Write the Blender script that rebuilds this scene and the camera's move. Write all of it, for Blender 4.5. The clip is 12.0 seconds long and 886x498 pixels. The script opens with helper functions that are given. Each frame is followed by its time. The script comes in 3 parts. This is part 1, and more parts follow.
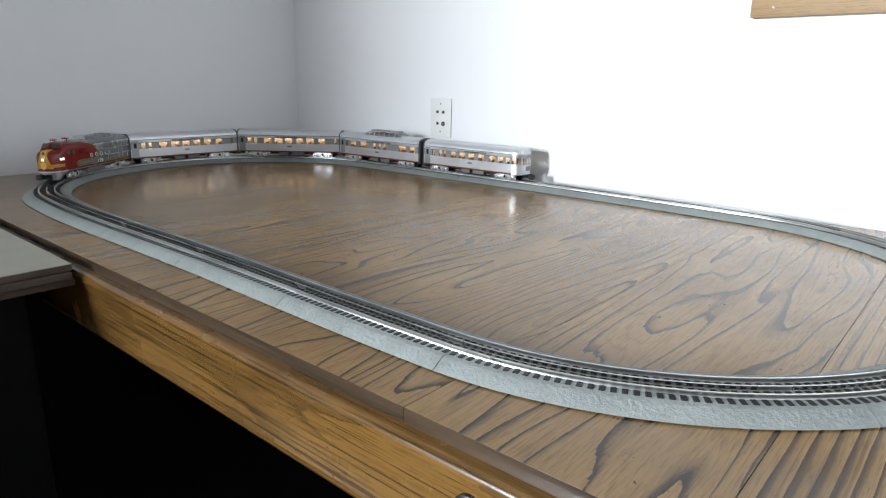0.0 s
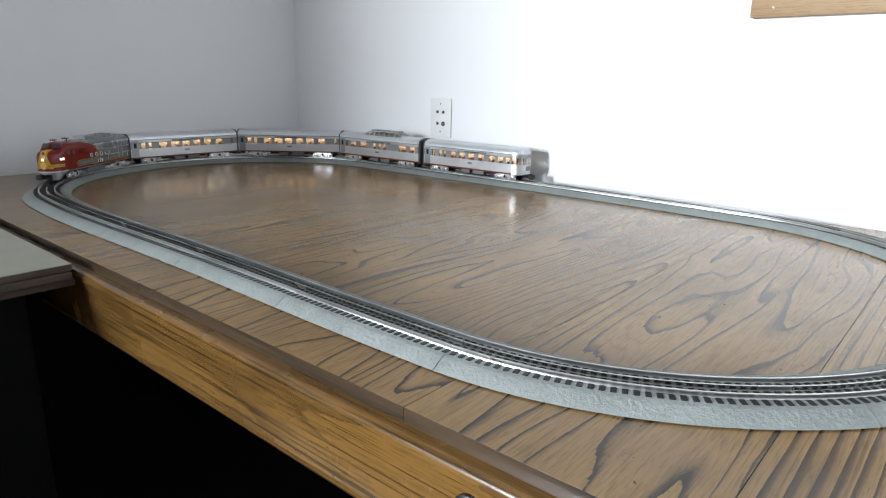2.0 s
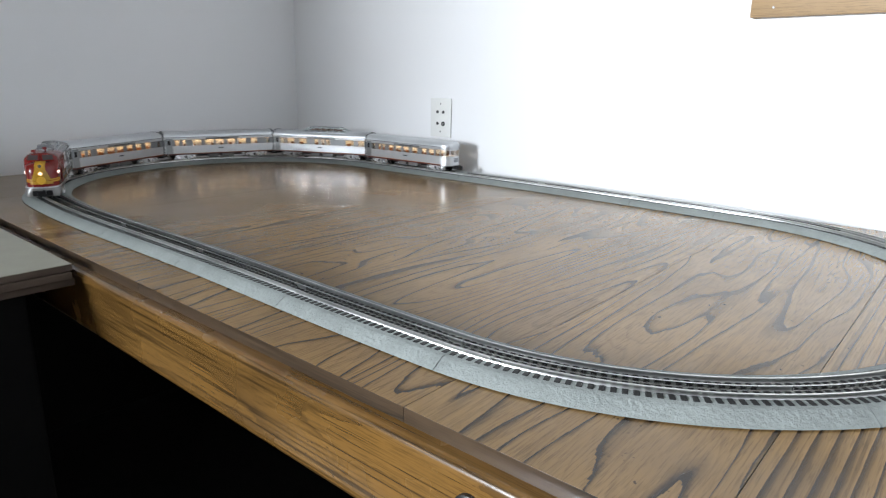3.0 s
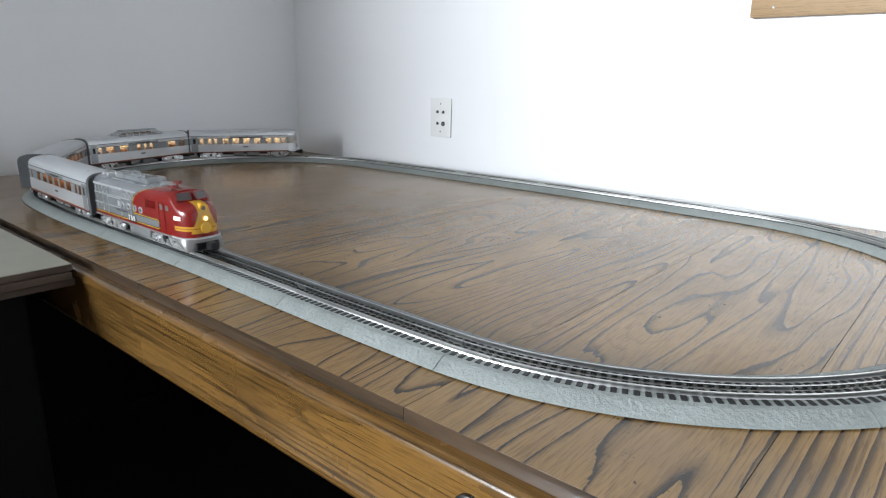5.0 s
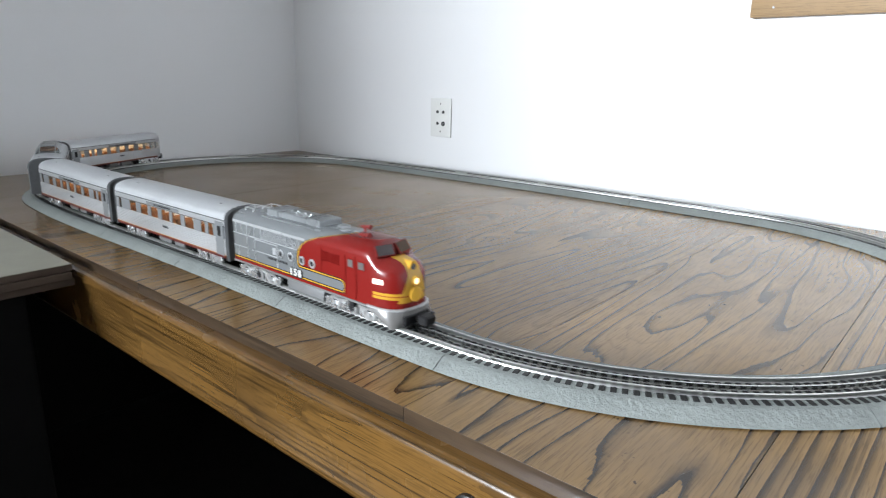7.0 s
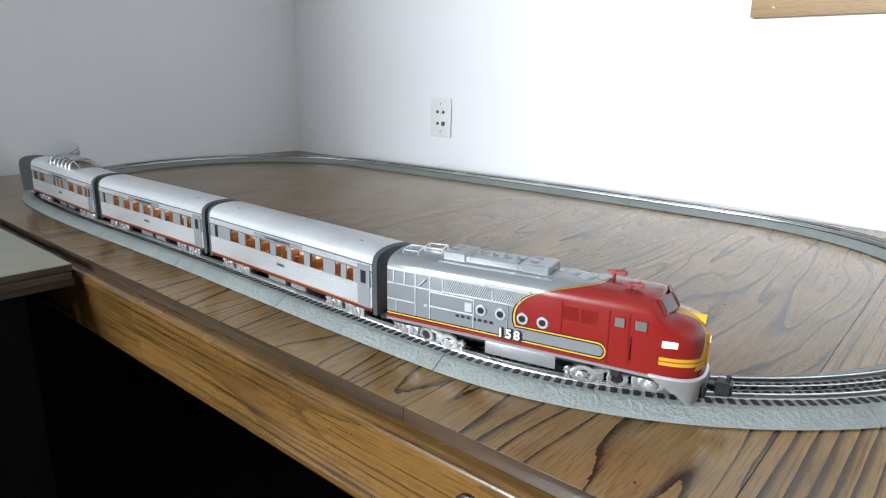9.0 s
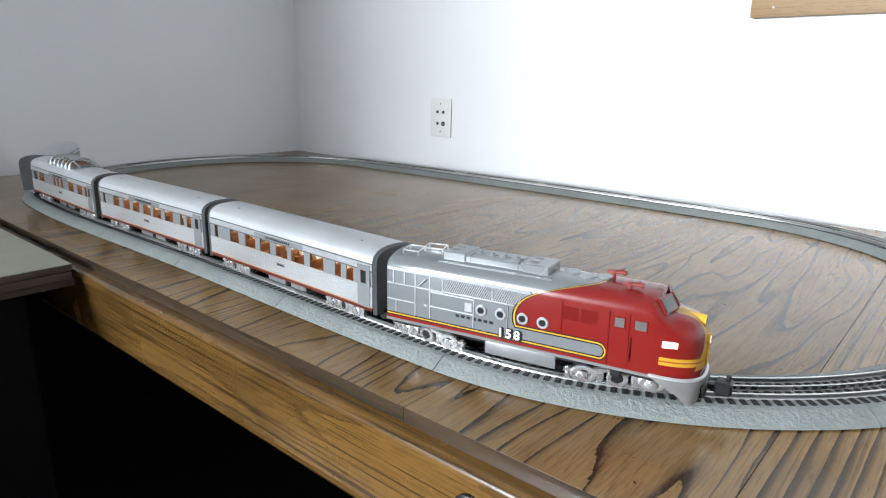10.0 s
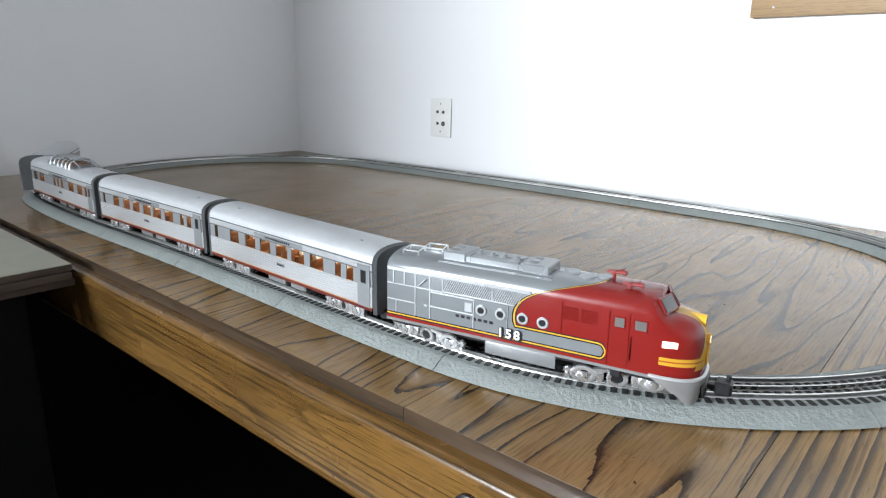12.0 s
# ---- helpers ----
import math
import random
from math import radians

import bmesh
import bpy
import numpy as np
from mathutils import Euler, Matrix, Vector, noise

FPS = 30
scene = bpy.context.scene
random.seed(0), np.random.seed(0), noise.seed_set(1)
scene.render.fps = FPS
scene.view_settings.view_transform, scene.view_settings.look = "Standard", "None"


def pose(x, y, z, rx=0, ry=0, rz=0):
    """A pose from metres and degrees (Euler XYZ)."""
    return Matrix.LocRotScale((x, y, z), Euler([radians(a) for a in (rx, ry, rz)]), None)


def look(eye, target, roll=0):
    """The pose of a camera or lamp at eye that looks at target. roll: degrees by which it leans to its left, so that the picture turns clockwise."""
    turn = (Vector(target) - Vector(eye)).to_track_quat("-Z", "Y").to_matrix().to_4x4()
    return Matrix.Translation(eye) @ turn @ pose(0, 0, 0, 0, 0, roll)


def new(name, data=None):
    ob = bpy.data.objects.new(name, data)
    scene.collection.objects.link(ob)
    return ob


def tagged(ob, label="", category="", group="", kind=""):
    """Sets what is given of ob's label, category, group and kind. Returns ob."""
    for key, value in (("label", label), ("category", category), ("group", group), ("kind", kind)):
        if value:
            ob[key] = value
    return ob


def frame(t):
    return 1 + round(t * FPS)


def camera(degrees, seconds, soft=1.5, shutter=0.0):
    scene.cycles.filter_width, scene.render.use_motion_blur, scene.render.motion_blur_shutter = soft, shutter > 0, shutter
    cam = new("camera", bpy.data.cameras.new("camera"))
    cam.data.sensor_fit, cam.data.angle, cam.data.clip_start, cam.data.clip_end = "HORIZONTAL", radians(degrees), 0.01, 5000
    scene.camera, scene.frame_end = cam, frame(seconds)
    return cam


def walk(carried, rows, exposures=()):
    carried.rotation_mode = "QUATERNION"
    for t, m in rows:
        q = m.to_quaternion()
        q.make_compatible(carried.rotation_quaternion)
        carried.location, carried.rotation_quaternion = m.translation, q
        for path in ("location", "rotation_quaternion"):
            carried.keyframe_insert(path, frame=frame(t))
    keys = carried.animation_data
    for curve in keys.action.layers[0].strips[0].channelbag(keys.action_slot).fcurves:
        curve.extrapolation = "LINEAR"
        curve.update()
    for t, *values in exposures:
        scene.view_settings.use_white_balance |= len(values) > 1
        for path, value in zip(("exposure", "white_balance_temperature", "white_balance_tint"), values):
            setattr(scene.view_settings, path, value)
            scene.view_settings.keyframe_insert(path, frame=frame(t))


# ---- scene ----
TZ = 0.75                      # height of the table top
cam = camera(69.294, 12.0, soft=1.2, shutter=0.5)
EYE = Vector((0.4061, -0.4771, TZ + 0.2826))
yaw, pitch = radians(131.940), radians(15.039)
AIM = EYE + Vector((math.cos(yaw) * math.cos(pitch), math.sin(yaw) * math.cos(pitch), -math.sin(pitch)))
STAND = look(EYE, AIM, 0.976)
walk(cam, [(0, STAND), (12, STAND)], [(0, 0.0), (12, 0.0)])

# ---- light ----
world = bpy.data.worlds.new("world")
scene.world = world
world.use_nodes = True
sky = world.node_tree.nodes.new("ShaderNodeTexSky")
sky.sky_type, sky.sun_disc = "NISHITA", False
sky.sun_elevation, sky.sun_rotation = radians(35), radians(170)
world.node_tree.nodes["Background"].inputs["Strength"].default_value = 0.1
world.node_tree.links.new(sky.outputs[0], world.node_tree.nodes["Background"].inputs[0])


WX, WY = -1.672, 0.997        # faces of the two walls that meet behind the table
WIN_X, WIN_Z = (-1.64, -0.96), (1.15, 2.25)
daylight = bpy.data.lights.new("window_daylight", "AREA")
daylight.shape, daylight.size, daylight.size_y, daylight.energy = "RECTANGLE", 0.64, 1.0, 96
daylight.color, daylight.spread = (0.86, 0.93, 1.0), radians(57)
new("window_daylight", daylight).matrix_world = look((-1.3, -4.72, 1.70), (1.42, 1.0, 1.06))


# ---- materials ----
class Nodes:
    """Short-hand for building a node material."""

    def __init__(self, name):
        self.mat = bpy.data.materials.new(name)
        self.mat.use_nodes = True
        self.t = self.mat.node_tree
        self.b = self.t.nodes["Principled BSDF"]
        self.n_tex = self.t.nodes.new("ShaderNodeTexCoord")

    def put(self, socket, value):
        if isinstance(value, bpy.types.NodeSocket):
            self.t.links.new(value, socket)
        elif value is not None:
            if isinstance(value, tuple) and len(value) == 3 and socket.type == "RGBA":
                value = (*value, 1)
            socket.default_value = value

    def math(self, op, a, b=None, c=None):
        n = self.t.nodes.new("ShaderNodeMath")
        n.operation = op
        for s, v in zip(n.inputs, (a, b, c)):
            self.put(s, v)
        return n.outputs[0]

    def obj(self):
        return self.n_tex.outputs["Object"]

    def scaled(self, vec, sc, rot=(0, 0, 0), loc=(0, 0, 0)):
        n = self.t.nodes.new("ShaderNodeMapping")
        self.put(n.inputs[0], vec)
        n.inputs["Scale"].default_value, n.inputs["Rotation"].default_value, n.inputs["Location"].default_value = sc, rot, loc
        return n.outputs[0]

    def noise(self, vec, scale, detail=3, rough=0.5, distort=0.0):
        n = self.t.nodes.new("ShaderNodeTexNoise")
        self.put(n.inputs["Vector"], vec)
        for k, v in (("Scale", scale), ("Detail", detail), ("Roughness", rough), ("Distortion", distort)):
            n.inputs[k].default_value = v
        return n.outputs[0]

    def ramp(self, fac, stops, mode="LINEAR"):
        n = self.t.nodes.new("ShaderNodeValToRGB")
        n.color_ramp.interpolation = mode
        e = n.color_ramp.elements
        while len(e) < len(stops):
            e.new(0.5)
        for el, (pos, col) in zip(e, stops):
            el.position = pos
            el.color = (*col, 1) if isinstance(col, tuple) else (col, col, col, 1)
        self.put(n.inputs[0], fac)
        return n.outputs[0]

    def mix(self, fac, a, b, mode="MIX"):
        n = self.t.nodes.new("ShaderNodeMix")
        n.data_type, n.blend_type = "RGBA", mode
        self.put(n.inputs[0], fac), self.put(n.inputs[6], a), self.put(n.inputs[7], b)
        return n.outputs[2]

    def xyz(self, vec):
        n = self.t.nodes.new("ShaderNodeSeparateXYZ")
        self.put(n.inputs[0], vec)
        return n.outputs

    def bump(self, height, strength, distance):
        n = self.t.nodes.new("ShaderNodeBump")
        n.inputs["Strength"].default_value, n.inputs["Distance"].default_value = strength, distance
        self.put(n.inputs["Height"], height)
        self.put(self.b.inputs["Normal"], n.outputs[0])

    def rand(self):
        return self.t.nodes.new("ShaderNodeObjectInfo").outputs["Random"]

    def set(self, **kw):
        for k, v in kw.items():
            self.put(self.b.inputs[k.replace("_", " ")], v)
        return self.mat


def plain(name, colour, rough=0.5, metal=0.0, grain=60.0, amount=0.12, bump=0.0, **kw):
    """Paint, plastic or metal with faint mottling and an uneven gloss."""
    m = Nodes(name)
    fine = m.noise(m.obj(), grain, 4, 0.6)
    broad = m.noise(m.obj(), grain * 0.12, 2)
    f = m.math("ADD", m.math("MULTIPLY", fine, 0.5), m.math("MULTIPLY", broad, 0.5))
    lo = tuple(c * (1 - amount) for c in colour)
    hi = tuple(min(1, c * (1 + amount)) for c in colour)
    m.set(Base_Color=m.ramp(f, [(0.3, lo), (0.7, hi)]), Metallic=metal,
          Roughness=m.ramp(broad, [(0.3, max(0.02, rough - 0.06)), (0.7, rough + 0.06)]), **kw)
    if bump:
        m.bump(fine, 0.5, bump)
    return m.mat


def oak(name, along, dark, light, line, sheen=0.2, wave=1.0, offset=0.0, coat=0.0, rings=13.0, edge=1.0, slope=24.0, streaks=0.45, fat=1.0):
    """Varnished oak: contour lines of a stretched noise, sharp on one side and fading on the other, with pores, streaks and dents."""
    m = Nodes(name)
    sc = [1.0, 1.0, 1.0]
    sc[along] = 0.14
    v = m.scaled(m.obj(), tuple(sc), loc=(offset, offset * 1.7, 0))
    shift = m.t.nodes.new("ShaderNodeVectorMath")
    shift.operation = "ADD"
    m.put(shift.inputs[0], v), m.put(shift.inputs[1], m.math("MULTIPLY", m.rand(), 9.0))
    v = shift.outputs[0]
    field = m.noise(v, 4.4 * wave, 1.0, 0.4, 0.25)
    wobble = m.noise(v, 30 * wave, 3, 0.6)
    jag = m.noise(m.obj(), 240, 2, 0.6)
    across = m.xyz(m.obj())[1 if along == 0 else 0]
    level = m.math("ADD", m.math("MULTIPLY", field, rings), m.math("MULTIPLY", across, slope))
    level = m.math("ADD", level, m.math("ADD", m.math("MULTIPLY", wobble, 0.30), m.math("MULTIPLY", jag, 0.05)))
    saw = m.math("FRACT", level)
    width = m.ramp(m.noise(v, 7.5 * wave, 1), [(0.3, 2.4 / fat), (0.5, 1.4 / fat), (0.68, 0.4 / fat)])
    band = m.ramp(m.math("MULTIPLY", saw, width), [(0.0, 0.0), (0.07, 0.10), (0.15, 0.62), (0.30, 1.0)])
    fine = m.math("FRACT", m.math("MULTIPLY", level, 3.0))
    thin = m.ramp(fine, [(0.0, 0.80), (0.25, 1.0), (0.96, 1.0), (1.0, 0.80)])
    lengthwise = tuple(1.0 if i != along else 0.05 for i in range(3))
    speck = m.ramp(m.noise(m.scaled(m.obj(), lengthwise), 520, 2, 0.7), [(0.34, 0.62), (0.50, 1.0)])
    hair = tuple(1.0 if i != along else 0.014 for i in range(3))
    streak = m.noise(m.scaled(m.obj(), hair, loc=(0.3, 0.2, 0)), 110 * wave ** 0.5, 3, 0.65)
    thin = m.math("MULTIPLY", thin, m.ramp(streak, [(0.36, streaks), (0.46, 1.0)]))
    stain = m.noise(m.scaled(m.obj(), (1.0, 1.0, 1.0), loc=(offset, 0, 0)), 5.0, 3)
    base = m.mix(m.ramp(stain, [(0.38, 0.0), (0.68, 1.0)]), light, tuple(0.6 * a + 0.4 * b for a, b in zip(light, dark)))
    col = m.mix(m.math("SUBTRACT", 1.0, m.math("MULTIPLY", m.math("SUBTRACT", 1.0, band), edge)), line, base)
    col = m.mix(0.8, col, m.mix(1.0, col, m.math("MULTIPLY", speck, thin), "MULTIPLY"))
    dents = m.ramp(m.noise(m.scaled(m.obj(), (1.0, 0.6, 1.0)), 190, 1), [(0.70, 0.0), (0.74, 1.0)])
    patch = m.ramp(m.noise(m.scaled(m.obj(), (1, 1, 1), loc=(1.37, 0.4, 0)), 6.5, 2), [(0.56, 0.0), (0.63, 1.0)])
    col = m.mix(m.math("MULTIPLY", m.math("MULTIPLY", dents, patch), 0.8), col, line)
    m.set(Base_Color=col, Coat_Weight=coat, Coat_Roughness=0.09, Specular_IOR_Level=0.30,
          Roughness=m.ramp(m.noise(m.obj(), 9, 3), [(0.3, sheen - 0.02), (0.7, sheen + 0.04)]))
    m.bump(m.math("ADD", m.math("MULTIPLY", thin, 0.5), speck), 0.06, 0.0005)
    return m.mat


def wall_paint(name, colour):
    m = Nodes(name)
    fine, broad = m.noise(m.obj(), 260, 3, 0.6), m.noise(m.obj(), 1.6, 3)
    lo = tuple(c * 0.965 for c in colour)
    m.set(Base_Color=m.ramp(broad, [(0.3, lo), (0.7, colour)]), Roughness=0.85)
    m.bump(fine, 0.25, 0.0012)
    return m.mat


M = {}
M["wall"] = wall_paint("wall_paint", (0.80, 0.80, 0.81))
M["ceiling"] = wall_paint("ceiling_paint", (0.8, 0.8, 0.79))
# floor colour holds the deep shade below the table, hence near black
M["floor"] = plain("shade_black_floor", (0.007, 0.0065, 0.006), 0.95, grain=300, amount=0.5, bump=0.002)
STAINED, HONEY, GRAIN = (0.098, 0.056, 0.024), (0.245, 0.149, 0.061), (0.022, 0.014, 0.009)
M["top_fine"] = oak("table_oak_fine", 1, STAINED, HONEY, GRAIN, 0.21, 2.0, 0.0, 0.05, 7.0, 0.65, 42.0, 0.50, 0.9)
M["top_flow"] = oak("table_oak_flowing", 1, STAINED, HONEY, GRAIN, 0.21, 2.1, 0.7, 0.05, 12.0, 0.95, 34.0, 0.62, 1.0)
M["top_loop"] = oak("table_oak_looped", 1, STAINED, HONEY, GRAIN, 0.21, 2.8, 0.35, 0.05, 8.0, 1.0, 22.0, 0.80, 0.9)
M["top_straight"] = oak("table_oak_straight", 1, STAINED, HONEY, GRAIN, 0.21, 1.6, 2.0, 0.05, 3.0, 0.95, 75.0, 0.55, 1.5)
# end grain of the leaves, darkened further because the edge gets little light
M["slab_edge"] = oak("edge_oak_shaded", 0, (0.022, 0.014, 0.009), (0.050, 0.032, 0.019), (0.012, 0.010, 0.007), 0.3, 2.0, 3.0, 0.2)
M["rail_wood"] = oak("rail_oak", 0, (0.036, 0.017, 0.005), (0.128, 0.065, 0.016), (0.018, 0.009, 0.003), 0.26, 3.4, 7.0, 0.8, 3.0, 0.35, 22.0, 0.18, 1.3)
M["plank"] = oak("pale_plank", 0, (0.22, 0.135, 0.06), (0.29, 0.18, 0.08), (0.20, 0.12, 0.05), 0.45, 1.0, 5.0, 0.0, 3.0, 0.5, 30.0, 0.85)
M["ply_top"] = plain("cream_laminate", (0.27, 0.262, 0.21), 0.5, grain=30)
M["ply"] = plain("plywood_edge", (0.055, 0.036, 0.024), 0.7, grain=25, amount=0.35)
M["bed"] = plain("grey_roadbed", (0.190, 0.207, 0.199), 0.75, grain=230, amount=0.18, bump=0.005)
M["tie"] = plain("dark_tie", (0.012, 0.012, 0.012), 0.6, grain=200, amount=0.3, Specular_IOR_Level=0.2)
M["rail"] = plain("steel_rail", (0.66, 0.66, 0.64), 0.33, 1.0, grain=90, amount=0.1)
M["centre_rail"] = plain("blackened_rail", (0.55, 0.55, 0.54), 0.25, 1.0, grain=90, amount=0.15)
M["silver"] = plain("silver_paint", (0.275, 0.288, 0.297), 0.32, 0.55, grain=120, amount=0.06)
M["flute"] = plain("bright_fluted_metal", (0.60, 0.61, 0.62), 0.34, 0.75, grain=120, amount=0.05)
M["roof"] = plain("silver_roof", (0.58, 0.595, 0.61), 0.34, 0.55, grain=120, amount=0.06)
# silver trim, lightened so ribs and eave carry painted highlights
M["trim"] = plain("trim_and_highlight", (0.52, 0.53, 0.54), 0.3, 0.5, grain=120, amount=0.06)
M["band"] = plain("grey_window_band", (0.24, 0.25, 0.26), 0.35, 0.4, grain=120, amount=0.08)
M["diaphragm"] = plain("dark_grey_rubber", (0.085, 0.088, 0.092), 0.5, grain=150, amount=0.25)
M["chrome"] = plain("chromed_truck", (0.64, 0.65, 0.66), 0.27, 0.85, grain=420, amount=0.15, bump=0.0006)
M["black"] = plain("black_plastic", (0.010, 0.010, 0.011), 0.4, grain=150, amount=0.2, Specular_IOR_Level=0.25)
M["wheel"] = plain("dark_wheel", (0.06, 0.06, 0.06), 0.35, 0.8, grain=150)
M["redline"] = plain("red_sill", (0.075, 0.009, 0.007), 0.35, grain=120)
M["orange"] = plain("orange_sill", (0.34, 0.15, 0.05), 0.35, grain=120)
M["red"] = plain("red_enamel", (0.160, 0.009, 0.007), 0.2, grain=120, amount=0.06)
M["yellow"] = plain("yellow_enamel", (0.62, 0.34, 0.03), 0.25, grain=120, amount=0.06)
M["white"] = plain("white_plastic", (0.72, 0.72, 0.70), 0.35, grain=60, amount=0.03)
M["skirt"] = plain("pale_silver_pilot", (0.185, 0.18, 0.175), 0.35, 0.3, grain=120, amount=0.05)
M["tank"] = plain("tank_silver", (0.16, 0.163, 0.165), 0.4, 0.3, grain=120, amount=0.1)
M["horn"] = plain("red_horn", (0.17, 0.009, 0.007), 0.45, grain=120)
M["smoked"] = plain("smoked_glass", (0.06, 0.045, 0.045), 0.12, grain=40, amount=0.3)
# lightened base colour paints a reflection on cab panes and the unlit lens
M["cab_glass"] = plain("cab_glass_reflection", (0.11, 0.10, 0.095), 0.08, grain=40, amount=0.3)
M["hole"] = plain("dark_jack", (0.03, 0.03, 0.03), 0.4)
# wood below table height: shade is put into its near-black colour
M["shaded_wood"] = plain("shade_blackened_wood", (0.005, 0.0045, 0.004), 0.6, grain=30, amount=0.4, Specular_IOR_Level=0.12)
M["seat"] = plain("rust_seat", (0.30, 0.14, 0.07), 0.6, grain=80)


def glow(name, colour, strength):
    m = Nodes(name)
    return m.set(Base_Color=colour, Emission_Color=colour, Emission_Strength=strength, Roughness=0.4)


M["cabin_glow"] = glow("cabin_lamp", (1.0, 0.72, 0.42), 4.2)
M["headlight"] = glow("headlamp", (1.0, 0.78, 0.45), 1.5)
M["number_glow"] = glow("number_board", (1.0, 0.82, 0.72), 1.2)


def glass(name, tint, clear):
    m = Nodes(name)
    tr = m.t.nodes.new("ShaderNodeBsdfTransparent")
    tr.inputs[0].default_value = (*tint, 1)
    gl = m.t.nodes.new("ShaderNodeBsdfGlossy")
    gl.inputs["Roughness"].default_value = 0.06
    mx = m.t.nodes.new("ShaderNodeMixShader")
    mx.inputs[0].default_value = clear
    m.t.links.new(tr.outputs[0], mx.inputs[1]), m.t.links.new(gl.outputs[0], mx.inputs[2])
    m.t.links.new(mx.outputs[0], m.t.nodes["Material Output"].inputs[0])
    return m.mat


M["pane"] = glass("window_pane", (0.9, 0.88, 0.84), 0.08)


def warbonnet():
    """Silver body, red nose swept back over the roof, yellow and black lining, all laid out in the engine's own space."""
    m = Nodes("warbonnet_enamel")
    x, y, z = m.xyz(m.obj())
    dz = m.math("SUBTRACT", z, 0.049)
    d2 = m.math("MULTIPLY", dz, dz)
    b = m.math("ADD", m.math("MULTIPLY", d2, 22.8), m.math("MULTIPLY", m.math("MULTIPLY", d2, d2), 15500.0))
    d_body = m.math("MULTIPLY", m.math("SUBTRACT", m.math("ADD", x, 0.012), b), 0.8)
    px = m.math("MAXIMUM", m.math("SUBTRACT", x, 0.067), 0.0)
    pz = m.math("SUBTRACT", z, 0.0325)
    d_pill = m.math("SUBTRACT", m.math("SQRT", m.math("ADD", m.math("MULTIPLY", px, px), m.math("MULTIPLY", pz, pz))), 0.0068)
    d = m.math("MAXIMUM", m.math("MINIMUM", d_body, d_pill), m.math("SUBTRACT", 0.0265, z))
    f = m.math("ADD", m.math("MULTIPLY", d, 100.0), 0.5)
    silver, black, yel, red = (0.238, 0.252, 0.260), (0.015, 0.015, 0.015), (0.46, 0.25, 0.025), (0.160, 0.009, 0.007)
    col = m.ramp(f, [(0.0, silver), (0.36, black), (0.47, yel), (0.61, black), (0.73, red)], "CONSTANT")
    nose = m.math("MULTIPLY", m.math("GREATER_THAN", x, 0.119), m.math("MULTIPLY", m.math("GREATER_THAN", z, 0.0318), m.math("LESS_THAN", z, 0.0388)))
    stripe = m.math("MULTIPLY", m.math("GREATER_THAN", x, 0.124), m.math("MULTIPLY", m.math("LESS_THAN", m.math("ABSOLUTE", y), m.math("ADD", 0.0098, m.math("MULTIPLY", m.math("MAXIMUM", m.math("SUBTRACT", 0.058, z), 0.0), 0.38))), m.math("GREATER_THAN", z, 0.028)))
    col = m.mix(m.math("MAXIMUM", nose, stripe), col, yel)
    line = m.math("MULTIPLY", m.math("GREATER_THAN", x, 0.1185), m.math("MULTIPLY", m.math("LESS_THAN", m.math("ABSOLUTE", m.math("SUBTRACT", z, 0.0353)), 0.0006), m.math("GREATER_THAN", m.math("ABSOLUTE", y), 0.0098)))
    col = m.mix(line, col, (0.25, 0.05, 0.01))
    wear = m.noise(m.obj(), 90, 4)
    col = m.mix(0.05, col, m.mix(1.0, col, m.ramp(wear, [(0.3, 0.6), (0.7, 1.0)]), "MULTIPLY"))
    metal = m.ramp(f, [(0.0, 0.5), (0.44, 0.0)], "CONSTANT")
    return m.set(Base_Color=col, Metallic=metal, Roughness=m.ramp(wear, [(0.3, 0.23), (0.7, 0.27)]))


M["engine"] = warbonnet()


# ---- mesh helpers ----
def part(name, bm, material, parent=None, label="", smooth=False, sharp=35):
    bmesh.ops.recalc_face_normals(bm, faces=bm.faces)
    me = bpy.data.meshes.new(name)
    bm.to_mesh(me)
    bm.free()
    me.materials.append(M[material] if isinstance(material, str) else material)
    if smooth:
        me.shade_smooth()
        me.set_sharp_from_angle(angle=radians(sharp))
    ob = new(name, me)
    if parent:
        ob.parent = parent
    if label:
        ob["label"] = label
    return ob


def box(x0, x1, y0, y1, z0, z1, bevel=0.0, bm=None, seg=1):
    own = bmesh.new()
    bmesh.ops.create_cube(own, size=1)
    for v in own.verts:
        v.co = Vector(((x0 + x1) / 2 + v.co.x * (x1 - x0), (y0 + y1) / 2 + v.co.y * (y1 - y0), (z0 + z1) / 2 + v.co.z * (z1 - z0)))
    if bevel:
        bmesh.ops.bevel(own, geom=own.edges[:], offset=bevel, segments=seg, affect="EDGES", profile=0.6)
    return merged(bm, own)


def merged(bm, own):
    if bm is None:
        return own
    me = bpy.data.meshes.new("joining")
    own.to_mesh(me)
    own.free()
    bm.from_mesh(me)
    bpy.data.meshes.remove(me)
    return bm


def cyl(p0, p1, r, n=16, bm=None, r2=None, bevel=0.0):
    p0, p1 = Vector(p0), Vector(p1)
    own = bmesh.new()
    bmesh.ops.create_cone(own, cap_ends=True, segments=n, radius1=r, radius2=r if r2 is None else r2, depth=(p1 - p0).length)
    if bevel:
        bmesh.ops.bevel(own, geom=[e for e in own.edges if all(len(f.verts) == 4 for f in e.link_faces) is False], offset=bevel, segments=2, affect="EDGES")
    own.transform(Matrix.Translation((p0 + p1) / 2) @ (p1 - p0).to_track_quat("Z", "Y").to_matrix().to_4x4())
    return merged(bm, own)


